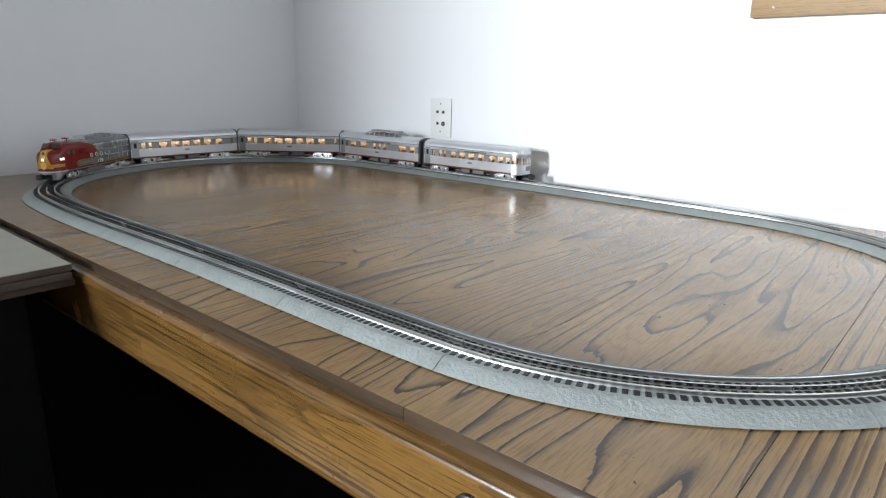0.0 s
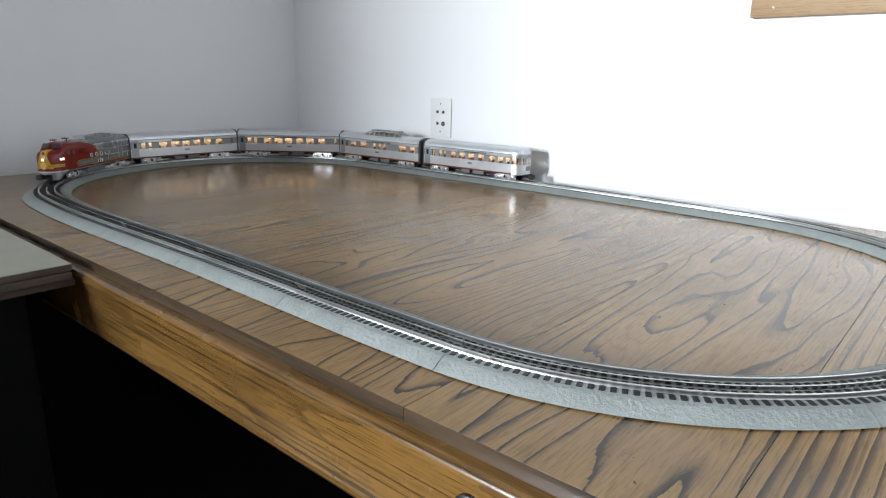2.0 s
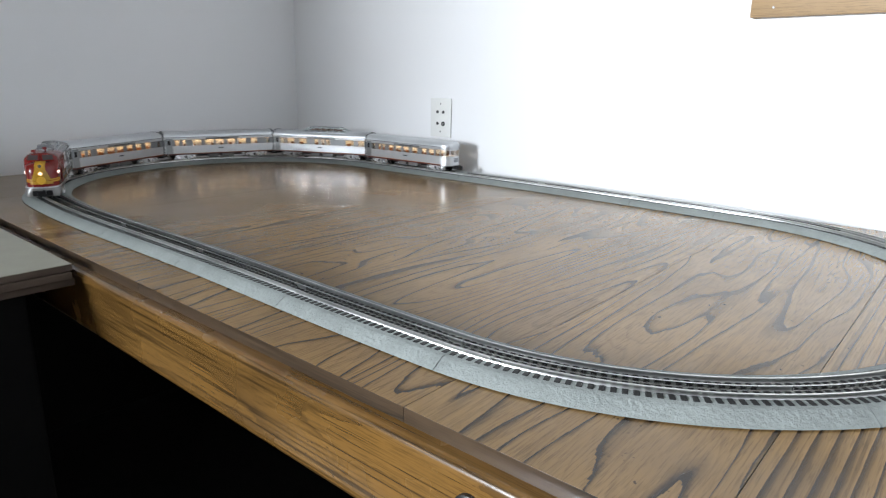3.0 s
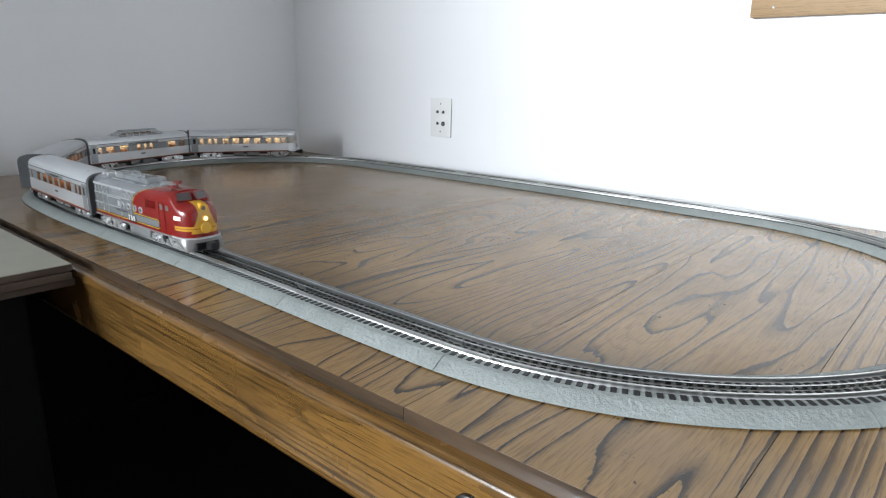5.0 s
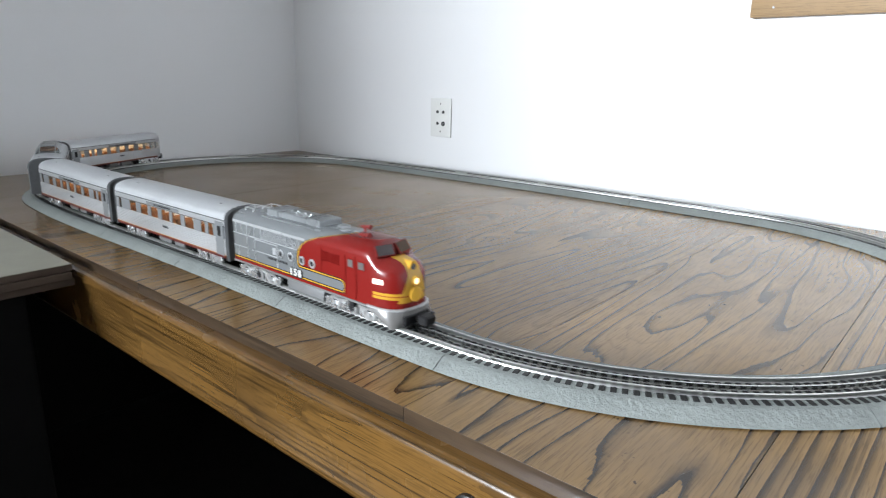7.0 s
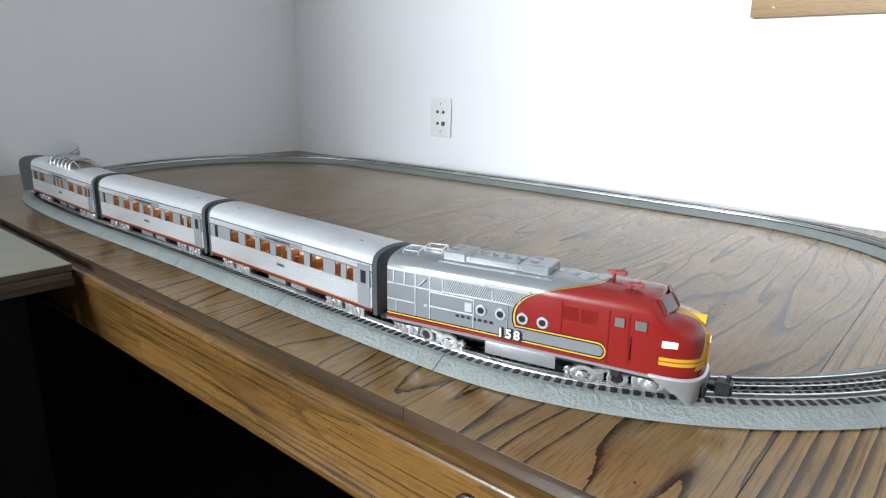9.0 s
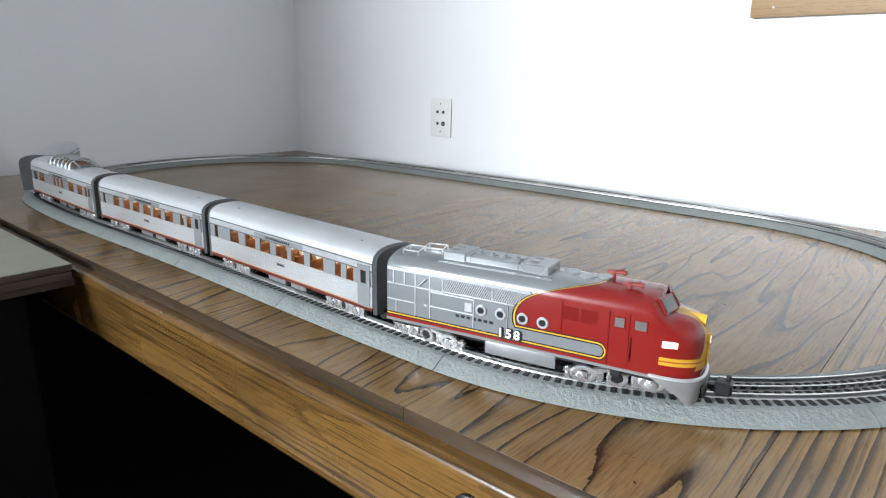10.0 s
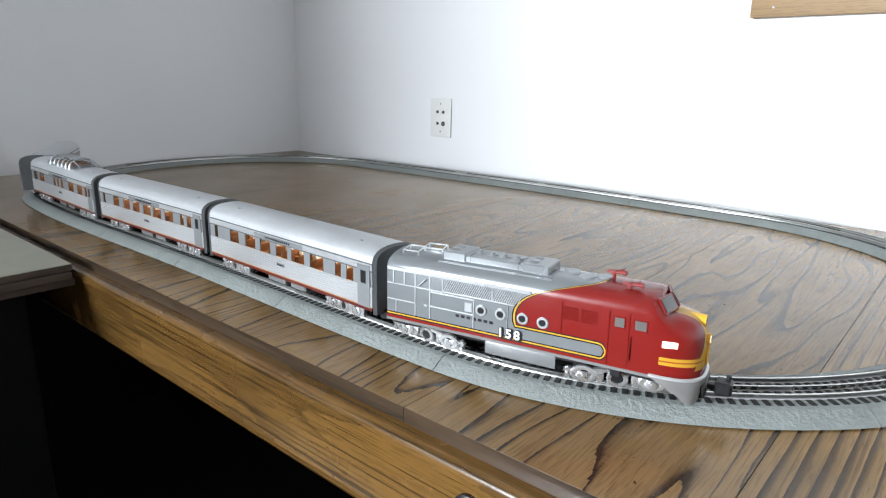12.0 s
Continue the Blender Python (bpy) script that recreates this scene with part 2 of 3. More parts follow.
def loft(rings, closed=True, caps=True, bm=None):
    """Skin over rings of equally many points."""
    own = bmesh.new()
    vs = [[own.verts.new(q) for q in ring] for ring in rings]
    n = len(vs[0])
    for a, b in zip(vs, vs[1:]):
        for i in range(n if closed else n - 1):
            own.faces.new((a[i], a[(i + 1) % n], b[(i + 1) % n], b[i]))
    if caps and closed:
        own.faces.new(vs[0]), own.faces.new(vs[-1])
    return merged(bm, own)


def empty(name, m, label, category, group=""):
    ob = new(name)
    ob.empty_display_size = 0.02
    ob.matrix_world = m
    return tagged(ob, label, category, group)


# ---- room ----
def structure(name, bm, mat, label, category):
    return tagged(part(name, bm, mat), label, category, kind="structure")


structure("floor", box(-1.9, 2.5, -4.9, 1.3, -0.1, 0.0), "floor", "carpeted floor, its deep shade put into a near-black colour", "floor")
structure("ceiling", box(-1.9, 2.5, -4.9, 1.3, 2.4, 2.5), "ceiling", "plain white ceiling", "ceiling")
structure("wall_west", box(WX - 0.12, WX, -4.75, 1.3, 0, 2.4), "wall", "smooth painted wall in soft shade", "wall")
north = structure("wall_north", box(-0.1, 4.05, 0, 0.12, 0.0, 2.4), "wall", "smooth white painted wall in bright daylight", "wall")
north.matrix_world = pose(WX, WY, 0, 0, 0, 1.44)
structure("wall_east", box(2.4, 2.5, -4.75, 1.3, 0.0, 2.4), "wall", "plain painted wall", "wall")
south = box(-1.9, WIN_X[0], -4.87, -4.75, 0, 2.4)
box(WIN_X[1], 2.5, -4.87, -4.75, 0, 2.4, bm=south)
box(WIN_X[0], WIN_X[1], -4.87, -4.75, 0, WIN_Z[0], bm=south)
box(WIN_X[0], WIN_X[1], -4.87, -4.75, WIN_Z[1], 2.4, bm=south)
structure("wall_south", south, "wall", "plain painted wall with a window opening", "wall")


def on_north(x, z, out=0.0):
    """A pose on the north wall's face, facing the room."""
    return north.matrix_world @ pose(x, -out, z)


# ---- table ----
TABLE = pose(0, -0.1194, 0, 0, 0, 1.44)
EDGE_Y, END_Y = 0.0, 1.148
SEAMS = [-1.655, -1.30, -0.985, -0.472, 0.040, 0.302, 0.62, 0.95]
LEAVES = ["top_fine", "top_fine", "top_fine", "top_flow", "top_loop", "top_straight", "top_straight"]


def build_table():
    table = empty("dining_table", TABLE, "long dark oak table with removable leaves and a moulded side rail", "table")
    for a, b, wood in zip(SEAMS, SEAMS[1:], LEAVES):
        gap = 0.0006 if a < -0.9 else 0.00018
        bm = box(a + 0.0003, b - gap, EDGE_Y, END_Y, TZ - 0.0155, TZ, 0.0004, seg=2)
        leaf = part("tabletop_leaf", bm, wood, table, "varnished oak leaf with flowing grain")
        # faces other than the top take the oak with shade in its colour
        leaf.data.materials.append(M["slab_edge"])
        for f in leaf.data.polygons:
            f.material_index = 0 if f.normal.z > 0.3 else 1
    # the rail: flat ledge, rounded nose, slightly sloping face, small bead at the foot
    prof = [(0.03, -0.0157), (-0.010, -0.0157), (-0.0135, -0.0166), (-0.0162, -0.0190), (-0.0174, -0.0225), (-0.0178, -0.031),
            (-0.0185, -0.093), (-0.0205, -0.096), (-0.021, -0.101), (-0.0195, -0.105), (-0.014, -0.1075), (0.006, -0.1075), (0.006, -0.055), (0.03, -0.055)]
    bm = loft([[(x, y, TZ + z) for y, z in prof] for x in (-1.63, -1.0, -0.4, 0.2, 0.95)])
    part("side_rail", bm, "rail_wood", table, "golden oak side rail with a rounded nose", True, 50)
    part("end_rail", box(0.90, 0.95, 0.032, END_Y - 0.02, TZ - 0.1, TZ - 0.0158, 0.004), "rail_wood", table)
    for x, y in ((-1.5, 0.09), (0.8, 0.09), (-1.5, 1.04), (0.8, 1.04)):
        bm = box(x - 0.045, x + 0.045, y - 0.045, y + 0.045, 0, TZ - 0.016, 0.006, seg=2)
        part("leg", bm, "shaded_wood", table)
    # panel added to hide the pale wall where only shade should show
    part("end_panel", box(-1.60, -1.57, 0.02, END_Y - 0.01, 0.0, TZ - 0.016, 0.002), "shaded_wood", table, "added end panel hiding the wall, near black for the shade")
    # metal cup on the face of the rail
    bm = loft([[(0.131 + 0.0145 * math.cos(a) * k, -0.0181 - d, TZ - 0.050 + 0.0145 * math.sin(a) * k) for a in np.linspace(0, 2 * math.pi, 20, endpoint=False)]
               for k, d in ((1.0, 0.0), (1.0, 0.004), (0.8, 0.006), (0.72, 0.004), (0.66, 0.001))])
    part("bolt_cup", bm, "wheel", table, "round dull metal bolt cup", True)
    return table


build_table()


# ---- track ----
L, R, HW = 1.1666, 0.4564, 0.0494
WARP = (-0.0085, 0.0023, 0.0167, 0.0262, 0.0011, 0.0015, 0.0075, -0.0007, 0.0028, 0.0013)
RAIL_Z = 0.0175


def centreline(n=6000):
    """The oval as it was laid by hand: two straights and two half circles, slightly out of true."""
    length = 2 * L + 2 * math.pi * R
    s = np.linspace(0, length, n, endpoint=False)
    x, y, nx, ny = (np.zeros(n) for _ in range(4))
    m = s < L
    x[m], ny[m] = -L + s[m], -1
    m = (s >= L) & (s < L + math.pi * R)
    a = -math.pi / 2 + (s[m] - L) / R
    x[m], y[m], nx[m], ny[m] = R * np.cos(a), R + R * np.sin(a), np.cos(a), np.sin(a)
    m = (s >= L + math.pi * R) & (s < 2 * L + math.pi * R)
    x[m], y[m], ny[m] = -(s[m] - L - math.pi * R), 2 * R, 1
    m = s >= 2 * L + math.pi * R
    a = math.pi / 2 + (s[m] - 2 * L - math.pi * R) / R
    x[m], y[m], nx[m], ny[m] = -L + R * np.cos(a), R + R * np.sin(a), np.cos(a), np.sin(a)
    u = s / length
    d = sum(WARP[2 * k - 2] * np.cos(2 * math.pi * k * u) + WARP[2 * k - 1] * np.sin(2 * math.pi * k * u) for k in range(1, 6))
    q = np.stack([x + nx * d, y + ny * d], 1)
    ring = np.vstack([q, q[:1]])
    arc = np.r_[0, np.cumsum(np.linalg.norm(np.diff(ring, axis=0), axis=1))]
    return ring, arc


RING, ARC = centreline()
LOOP = ARC[-1]


def on_track(s):
    s %= LOOP
    return Vector((np.interp(s, ARC, RING[:, 0]), np.interp(s, ARC, RING[:, 1]), 0))


def tangent(s, h=0.012):
    return (on_track(s + h) - on_track(s - h)).normalized()


def spot(s, off, z):
    t = tangent(s)
    q = on_track(s)
    return Vector((q.x + t.y * off, q.y - t.x * off, TZ + z))


def sweep(s0, s1, prof, step=0.02, bm=None):
    n = max(2, int((s1 - s0) / step) + 1)
    return loft([[spot(s, o, z) for o, z in prof] for s in np.linspace(s0, s1, n)], bm=bm)


def joints():
    """Arc lengths at which the sections meet."""
    right, left = 1.175 + 1.462, LOOP - 1.462
    out = [0.0, 0.134, 0.394, 0.654, 0.914] + [1.175 + 1.462 * k / 4 for k in range(5)]
    out += [2.8316, 3.0910, 3.3503]
    return out + [left + 1.462 * k / 4 for k in range(5)]


BED = [(-HW + 0.0045, 0.0), (-HW + 0.0045, 0.0014), (-HW, 0.0014), (-HW + 0.0012, 0.0026), (-0.0345, 0.0108), (-0.0325, 0.0116), (0.0325, 0.0116), (0.0345, 0.0108), (HW - 0.0012, 0.0026), (HW, 0.0014), (HW - 0.0045, 0.0014), (HW - 0.0045, 0.0)]


def rail_profile(off):
    return [(off - 0.0012, 0.0118), (off - 0.0007, 0.0130), (off - 0.0007, 0.0152), (off - 0.0012, 0.0158), (off - 0.0011, 0.0171), (off, 0.0176),
            (off + 0.0011, 0.0171), (off + 0.0012, 0.0158), (off + 0.0007, 0.0152), (off + 0.0007, 0.0130), (off + 0.0012, 0.0118)]


def build_track():
    cuts = joints()
    tie_mesh = None
    for s0, s1 in zip(cuts, cuts[1:]):
        mid = (s0 + s1) / 2
        bend = abs(tangent(s1 - 0.01).angle(tangent(s0 + 0.01))) > 0.3
        sec = empty("track_section", Matrix.Translation(spot(mid, 0, 0)), ("curved" if bend else "straight") + " grey three-rail toy train track section on the table", "train track", "track sections of the oval")
        back = Matrix.Translation(-spot(mid, 0, 0))
        bm = sweep(s0 + 0.0004, s1 - 0.0004, BED)
        bm.transform(back)
        part("roadbed", bm, "bed", sec, "pebbled grey plastic roadbed", True, 25)
        for off, mat in ((-0.0159, "rail"), (0, "centre_rail"), (0.0159, "rail")):
            bm = sweep(s0 + 0.0003, s1 - 0.0003, rail_profile(off))
            bm.transform(back)
            part("rail", bm, mat, sec, "bright steel rail", True, 50)
        n = round((s1 - s0) / 0.0097)
        for k in range(n):
            s = s0 + (k + 0.5) * (s1 - s0) / n
            if tie_mesh is None:
                ob = part("tie", box(-0.0029, 0.0029, -0.0268, 0.0268, 0.011, 0.0122, 0.0005), "tie", sec)
                tie_mesh = ob.data
            else:
                ob = new("tie", tie_mesh)
                ob.parent = sec
            t = tangent(s)
            c = on_track(s)
            ob.matrix_basis = back @ Matrix.Translation((c.x, c.y, TZ)) @ Matrix.Rotation(math.atan2(t.y, t.x), 4, "Z")


build_track()


# ---- train ----
def section(hw, sill, eave, ridge, x, n=9, power=2.3):
    """A ring across a body: straight sides and an arched roof."""
    pts = [(x, -hw, sill), (x, -hw, (sill + eave) / 2), (x, -hw, eave)]
    for k in range(1, n):
        a = math.pi * k / n
        c, s = math.cos(a), math.sin(a)
        pts.append((x, -hw * math.copysign(abs(c) ** (2 / power), c), eave + (ridge - eave) * abs(s) ** (2 / power)))
    pts += [(x, hw, eave), (x, hw, (sill + eave) / 2), (x, hw, sill)]
    return pts


def build_truck(owner, x, length, name="truck", heavy=False):
    """Chromed truck: two side frames with journals and springs, a bolster, four wheels on axles."""
    h = length / 2
    bm = box(-h * 0.22, h * 0.22, -0.022, 0.022, 0.008, 0.014, 0.001)
    for sy in (-1, 1):
        y = sy * 0.0255
        # arched top bar
        loft([[(h * u, y + dy, 0.0125 + 0.0022 * math.cos(u * 2.6) + dz) for dy, dz in ((-0.002, -0.0016), (0.002, -0.0016), (0.002, 0.0012), (-0.002, 0.0012))]
              for u in np.linspace(-1, 1, 13)], bm=bm)
        # bottom tie bar and spring nest
        box(-h * 0.62, h * 0.62, y - 0.0012, y + 0.0012, 0.0012, 0.0026, 0.0005, bm)
        for k in (-0.14, 0.0, 0.14):
            for q in range(3):
                cyl((h * k, y, 0.0032 + q * 0.0028), (h * k, y, 0.0048 + q * 0.0028), 0.0024, 10, bm)
        for k in (-0.62, 0.62):
            box(h * k - 0.0058, h * k + 0.0058, y - 0.003, y + 0.003, 0.0032, 0.0118, 0.0022, bm, 2)
            cyl((h * k, y + sy * 0.002, 0.0072), (h * k, y + sy * 0.0050, 0.0072), 0.0036, 14, bm)
            cyl((h * k, y + sy * 0.0050, 0.0072), (h * k, y + sy * 0.0060, 0.0072), 0.0018, 10, bm)
        for k in (-0.33, 0.33, -0.93, 0.93):
            cyl((h * k, y, 0.0022), (h * k, y, 0.0135), 0.0017, 8, bm)
            cyl((h * k, y - 0.0022, 0.0048), (h * k, y + 0.0022, 0.0048), 0.0026, 10, bm)
        if heavy:
            for k, w in ((-0.62, length * 0.13), (0.62, length * 0.13), (0.0, length * 0.1)):
                loft([[(h * k + w * math.cos(q) * g, y + sy * d, 0.0085 + 0.0078 * math.sin(q) * g) for q in np.linspace(0, 2 * math.pi, 20, endpoint=False)]
                      for g, d in ((1.0, -0.001), (1.0, 0.0022), (0.88, 0.0034), (0.62, 0.0034), (0.50, 0.0018))], bm=bm)
            for k in (-0.34, 0.34):
                box(h * k - 0.0045, h * k + 0.0045, y - 0.002, y + 0.0026, 0.0045, 0.0135, 0.0012, bm, 2)
    truck = part(name, bm, "chrome", owner, "chromed truck with sprung side frames", True)
    truck.matrix_basis = pose(x, 0, 0)
    if heavy:
        for k in (-0.62, 0.0, 0.62):
            for sy in (-1, 1):
                bm = loft([[(h * k + length * 0.055 * math.cos(q), sy * (0.0255 + d), 0.0085 + 0.0040 * math.sin(q)) for q in np.linspace(0, 2 * math.pi, 16, endpoint=False)] for d in (0.0, 0.0026)])
                part("journal_hole", bm, "black", truck)
    for k in (-0.6, 0.6):
        for sy in (-1, 1):
            bm = cyl((h * k, sy * 0.0140, 0.0095), (h * k, sy * 0.0185, 0.0095), 0.0102, 20)
            cyl((h * k, sy * 0.0130, 0.0095), (h * k, sy * 0.0142, 0.0095), 0.0122, 20, bm)
            cyl((h * k, 0, 0.0095), (h * k, sy * 0.0130, 0.0095), 0.002, 8, bm)
            part("wheel", bm, "wheel", truck, "", True)
    return truck


def build_coupler(owner, x, way):
    bm = box(min(x, x + way * 0.016), max(x, x + way * 0.016), -0.004, 0.004, 0.007, 0.012, 0.001)
    box(min(x + way * 0.012, x + way * 0.026), max(x + way * 0.012, x + way * 0.026), -0.008, 0.008, 0.005, 0.0165, 0.002, bm)
    cyl((x + way * 0.022, 0.005, 0.0165), (x + way * 0.022, 0.005, 0.0195), 0.0022, 10, bm)
    return part("coupler", bm, "black", owner, "black knuckle coupler", True)


def bars(owner, x0, x1, y, z0, z1, n, mat, name="lettering", fill=0.6):
    """Lettering too small to read, as bars."""
    bm = None
    w = (x1 - x0) / n
    for k in range(n):
        a, b = sorted((y, y + math.copysign(0.0004, y)))
        bm = box(x0 + k * w, x0 + (k + fill) * w, a, b, z0, z1, bm=bm)
    return part(name, bm, mat, owner)


def side_numbers(owner, text, x, y, z, size, mat, name="number", spread=0.0):
    """Raised digits on a side; spread thickens every stroke by that much, for the dark edging behind."""
    cu = bpy.data.curves.new("digits", "FONT")
    cu.body, cu.size, cu.extrude, cu.align_x, cu.space_character, cu.offset = text, size, 0.0002, "CENTER", 1.35, 0.00025
    tmp = new("digits_outline", cu)
    me = bpy.data.meshes.new_from_object(tmp.evaluated_get(bpy.context.evaluated_depsgraph_get()))
    bpy.data.objects.remove(tmp)
    if spread:
        bm = bmesh.new()
        for k in range(8):
            own = bmesh.new()
            own.from_mesh(me)
            own.transform(Matrix.Translation((spread * math.cos(k * math.pi / 4), spread * math.sin(k * math.pi / 4), 0.00001 * k)))
            merged(bm, own)
        bm.to_mesh(me)
        bm.free()
    me.materials.clear()
    me.materials.append(M[mat])
    ob = new(name, me)
    ob.parent = owner
    ob.matrix_basis = Matrix.Translation((x, y, z)) @ (pose(0, 0, 0, 90, 0, 0) if y < 0 else pose(0, 0, 0, 90, 0, 180))
    return ob


def build_engine():
    loco = empty("toy_locomotive", pose(0, 0, TZ), "red, yellow and silver streamlined toy diesel locomotive on the track", "toy locomotive")
    H = 0.152
    st = [(-H, 0.0312, 0.020, 0.073, 0.0875), (-H + 0.002, 0.032, 0.020, 0.073, 0.089)]
    st += [(x, 0.032, 0.020, 0.073, 0.089) for x in (-0.1, -0.05, 0.0, 0.04, 0.08, 0.106)]
    st += [(0.112, 0.0318, 0.020, 0.071, 0.0878), (0.1135, 0.0318, 0.020, 0.070, 0.0865)]
    # windscreen, then the bulldog nose
    st += [(0.1225, 0.0312, 0.020, 0.062, 0.0738), (0.127, 0.0306, 0.020, 0.058, 0.0733), (0.134, 0.0288, 0.020, 0.055, 0.0725), (0.140, 0.0262, 0.020, 0.053, 0.0712),
           (0.1445, 0.0232, 0.020, 0.051, 0.0690), (0.148, 0.0195, 0.0205, 0.048, 0.0655), (0.1505, 0.0150, 0.021, 0.044, 0.060), (0.152, 0.0095, 0.022, 0.040, 0.053), (0.1526, 0.003, 0.026, 0.036, 0.044)]
    part("body", loft([section(w, s, e, r, x, 14, 2.4) for x, w, s, e, r in st]), "engine", loco, "enamelled body, silver with a red and yellow nose", True, 32)
    # sill and pilot skirt
    rings = []
    for z, grow in ((0.0205, 0.0010), (0.0165, 0.0014), (0.008, 0.0006), (0.0015, -0.0015)):
        ring = []
        for a in np.linspace(-1, 1, 25):
            ang = a * math.pi / 2
            back = 0.112 if z > 0.018 else (0.120 if z > 0.012 else (0.136 if z > 0.004 else 0.143))
            ring.append((back + (0.1535 + grow - back) * abs(math.cos(ang)) ** 0.62, math.copysign(abs(math.sin(ang)) ** 0.75, ang) * (0.0322 + grow), z))
        rings.append(ring)
    part("pilot", loft(rings), "skirt", loco, "pale silver pilot skirt", True, 45)
    rim = []
    for dx, dz in ((0.0, -0.0012), (0.0022, -0.0006), (0.0022, 0.0012), (0.0, 0.0018)):
        rim.append([(0.112 + (0.1535 + dx - 0.112) * abs(math.cos(q)) ** 0.62, math.copysign(abs(math.sin(q)) ** 0.75, q) * (0.0322 + dx * 0.6), 0.0208 + dz) for q in np.linspace(-math.pi / 2, math.pi / 2, 25)])
    part("nose_rim", loft(rim, closed=False), "trim", loco, "pale rim under the nose", True)
    bm = box(0.148, 0.1562, -0.0185, 0.0185, 0.0035, 0.0148, 0.001)
    part("pilot_opening", bm, "black", loco)
    build_coupler(loco, 0.150, 1)
    build_coupler(loco, -H, -1)
    part("underframe", box(-H + 0.004, 0.118, -0.026, 0.026, 0.013, 0.0205, 0.001), "black", loco)
    bm = box(-0.043, 0.029, -0.0265, 0.0265, 0.0025, 0.016, 0.002, seg=2)
    part("fuel_tank", bm, "tank", loco, "silver fuel tank between the trucks", True)
    trucks = [build_truck(loco, 0.080, 0.094, heavy=True), build_truck(loco, -0.102, 0.094, heavy=True)]
    # roof: fan housing with two hatches and four fans, side gutters, two horns, grab rails
    bm = box(-0.093, 0.012, -0.0150, 0.0150, 0.0840, 0.0945, 0.0015)
    part("fan_housing", bm, "silver", loco, "raised grey fan housing", True)
    for x0, x1 in ((-0.095, -0.071), (-0.012, 0.014)):
        part("hatch", box(x0, x1, -0.0165, 0.0165, 0.084, 0.0957, 0.001), "silver", loco)
    for x in (-0.062, -0.049, -0.036, -0.023):
        bm = cyl((x, 0, 0.0942), (x, 0, 0.0952), 0.0052, 16)
        cyl((x, 0, 0.0952), (x, 0, 0.0972), 0.0020, 10, bm)
        part("fan", bm, "silver", loco, "", True)
    for x0, x1, y0 in ((-0.091, -0.083, -0.011), (-0.091, -0.083, 0.002), (-0.008, 0.000, -0.011), (-0.008, 0.000, 0.002)):
        part("hatch_slot", box(x0, x1, y0, y0 + 0.008, 0.0952, 0.0961), "tank", loco)
    for x in (-0.066, -0.0165):
        part("housing_seam", box(x - 0.0005, x + 0.0005, -0.0152, 0.0152, 0.0842, 0.0950), "tank", loco)
    for y in (-0.0215, 0.0215):
        part("roof_gutter", box(-0.098, 0.02, y - 0.0012, y + 0.0012, 0.0835, 0.0868, 0.0005), "silver", loco)
    for x, y in ((0.030, 0.006), (0.046, -0.003), (0.060, 0.004)):
        bm = cyl((x, y, 0.0875), (x, y, 0.0902), 0.0085, 18, None, 0.0068)
        part("roof_vent", bm, "silver", loco, "", True)
    for x0, x1, y0, y1 in ((-0.141, -0.123, -0.018, -0.004), (-0.128, -0.106, 0.001, 0.013)):
        ring = [Vector((x0, y0, 0.0905)), Vector((x1, y0, 0.0912)), Vector((x1, y1, 0.0932)), Vector((x0, y1, 0.0925))]
        bm = None
        for p0, p1 in zip(ring, ring[1:] + ring[:1]):
            bm = cyl(p0, p1, 0.0006, 6, bm)
            bm = cyl((p0.x, p0.y, 0.084), p0, 0.0009, 6, bm)
        part("grab_rail", bm, "flute", loco, "bright wire grab rail on the roof")
    for x, y, low in ((0.068, 0.005, 0.0), (0.087, -0.014, -0.003)):
        z = 0.0950 + low
        bm = cyl((x, y, 0.083), (x, y, z), 0.0015, 8)
        for dy, far in ((-0.0018, 0.011), (0.0018, 0.008)):
            cyl((x - 0.006, y + dy, z), (x + far - 0.004, y + dy, z + 0.0004), 0.0010, 8, bm, 0.0013)
            cyl((x + far - 0.004, y + dy, z + 0.0004), (x + far, y + dy, z + 0.0006), 0.0013, 10, bm, 0.0026)
        cyl((x, y - 0.0032, z), (x, y + 0.0032, z), 0.0016, 8, bm)
        part("horn", bm, "horn", loco, "red twin horn", True)
    for sy in (-1, 1):
        y = sy * 0.0320
        a, b = sorted((y, y + sy * 0.0006))
        # panel battens, doors, louvres; battens and ribs are paler to paint in their highlights
        for x in (-0.1435, -0.1306, -0.1179, -0.101, -0.087, -0.0342):
            part("batten", box(x - 0.0006, x + 0.0006, a, b, 0.0585, 0.0725), "trim", loco)
        for u0, u1, z in ((-H + 0.001, -0.087, 0.0585), (-0.087, -0.012, 0.0592), (-H + 0.001, -0.1179, 0.0415), (-0.101, -0.053, 0.0415), (-0.101, -0.053, 0.0565)):
            part("side_rib", box(u0, u1, a, b, z - 0.0005, z + 0.0006), "trim", loco)
        for x in (-0.1405, -0.1179, -0.101, -0.053, -0.018):
            part("door_seam", box(x - 0.0005, x + 0.0005, a, b, 0.0285, 0.0575 if x > -0.13 else 0.041), "trim" if x < -0.05 else "silver", loco)
        part("ladder_grip", cyl((-0.114, y + sy * 0.0016, 0.0605), (-0.105, y + sy * 0.0016, 0.0690), 0.0006, 6), "trim", loco)
        part("door_latch", box(-0.1075, -0.1035, *sorted((y, y + sy * 0.0014)), 0.0405, 0.0420, 0.0004), "trim", loco)
        part("vent_plate", box(-0.0625, -0.0545, *sorted((y, y + sy * 0.0009)), 0.0440, 0.0530, 0.0004), "trim", loco)
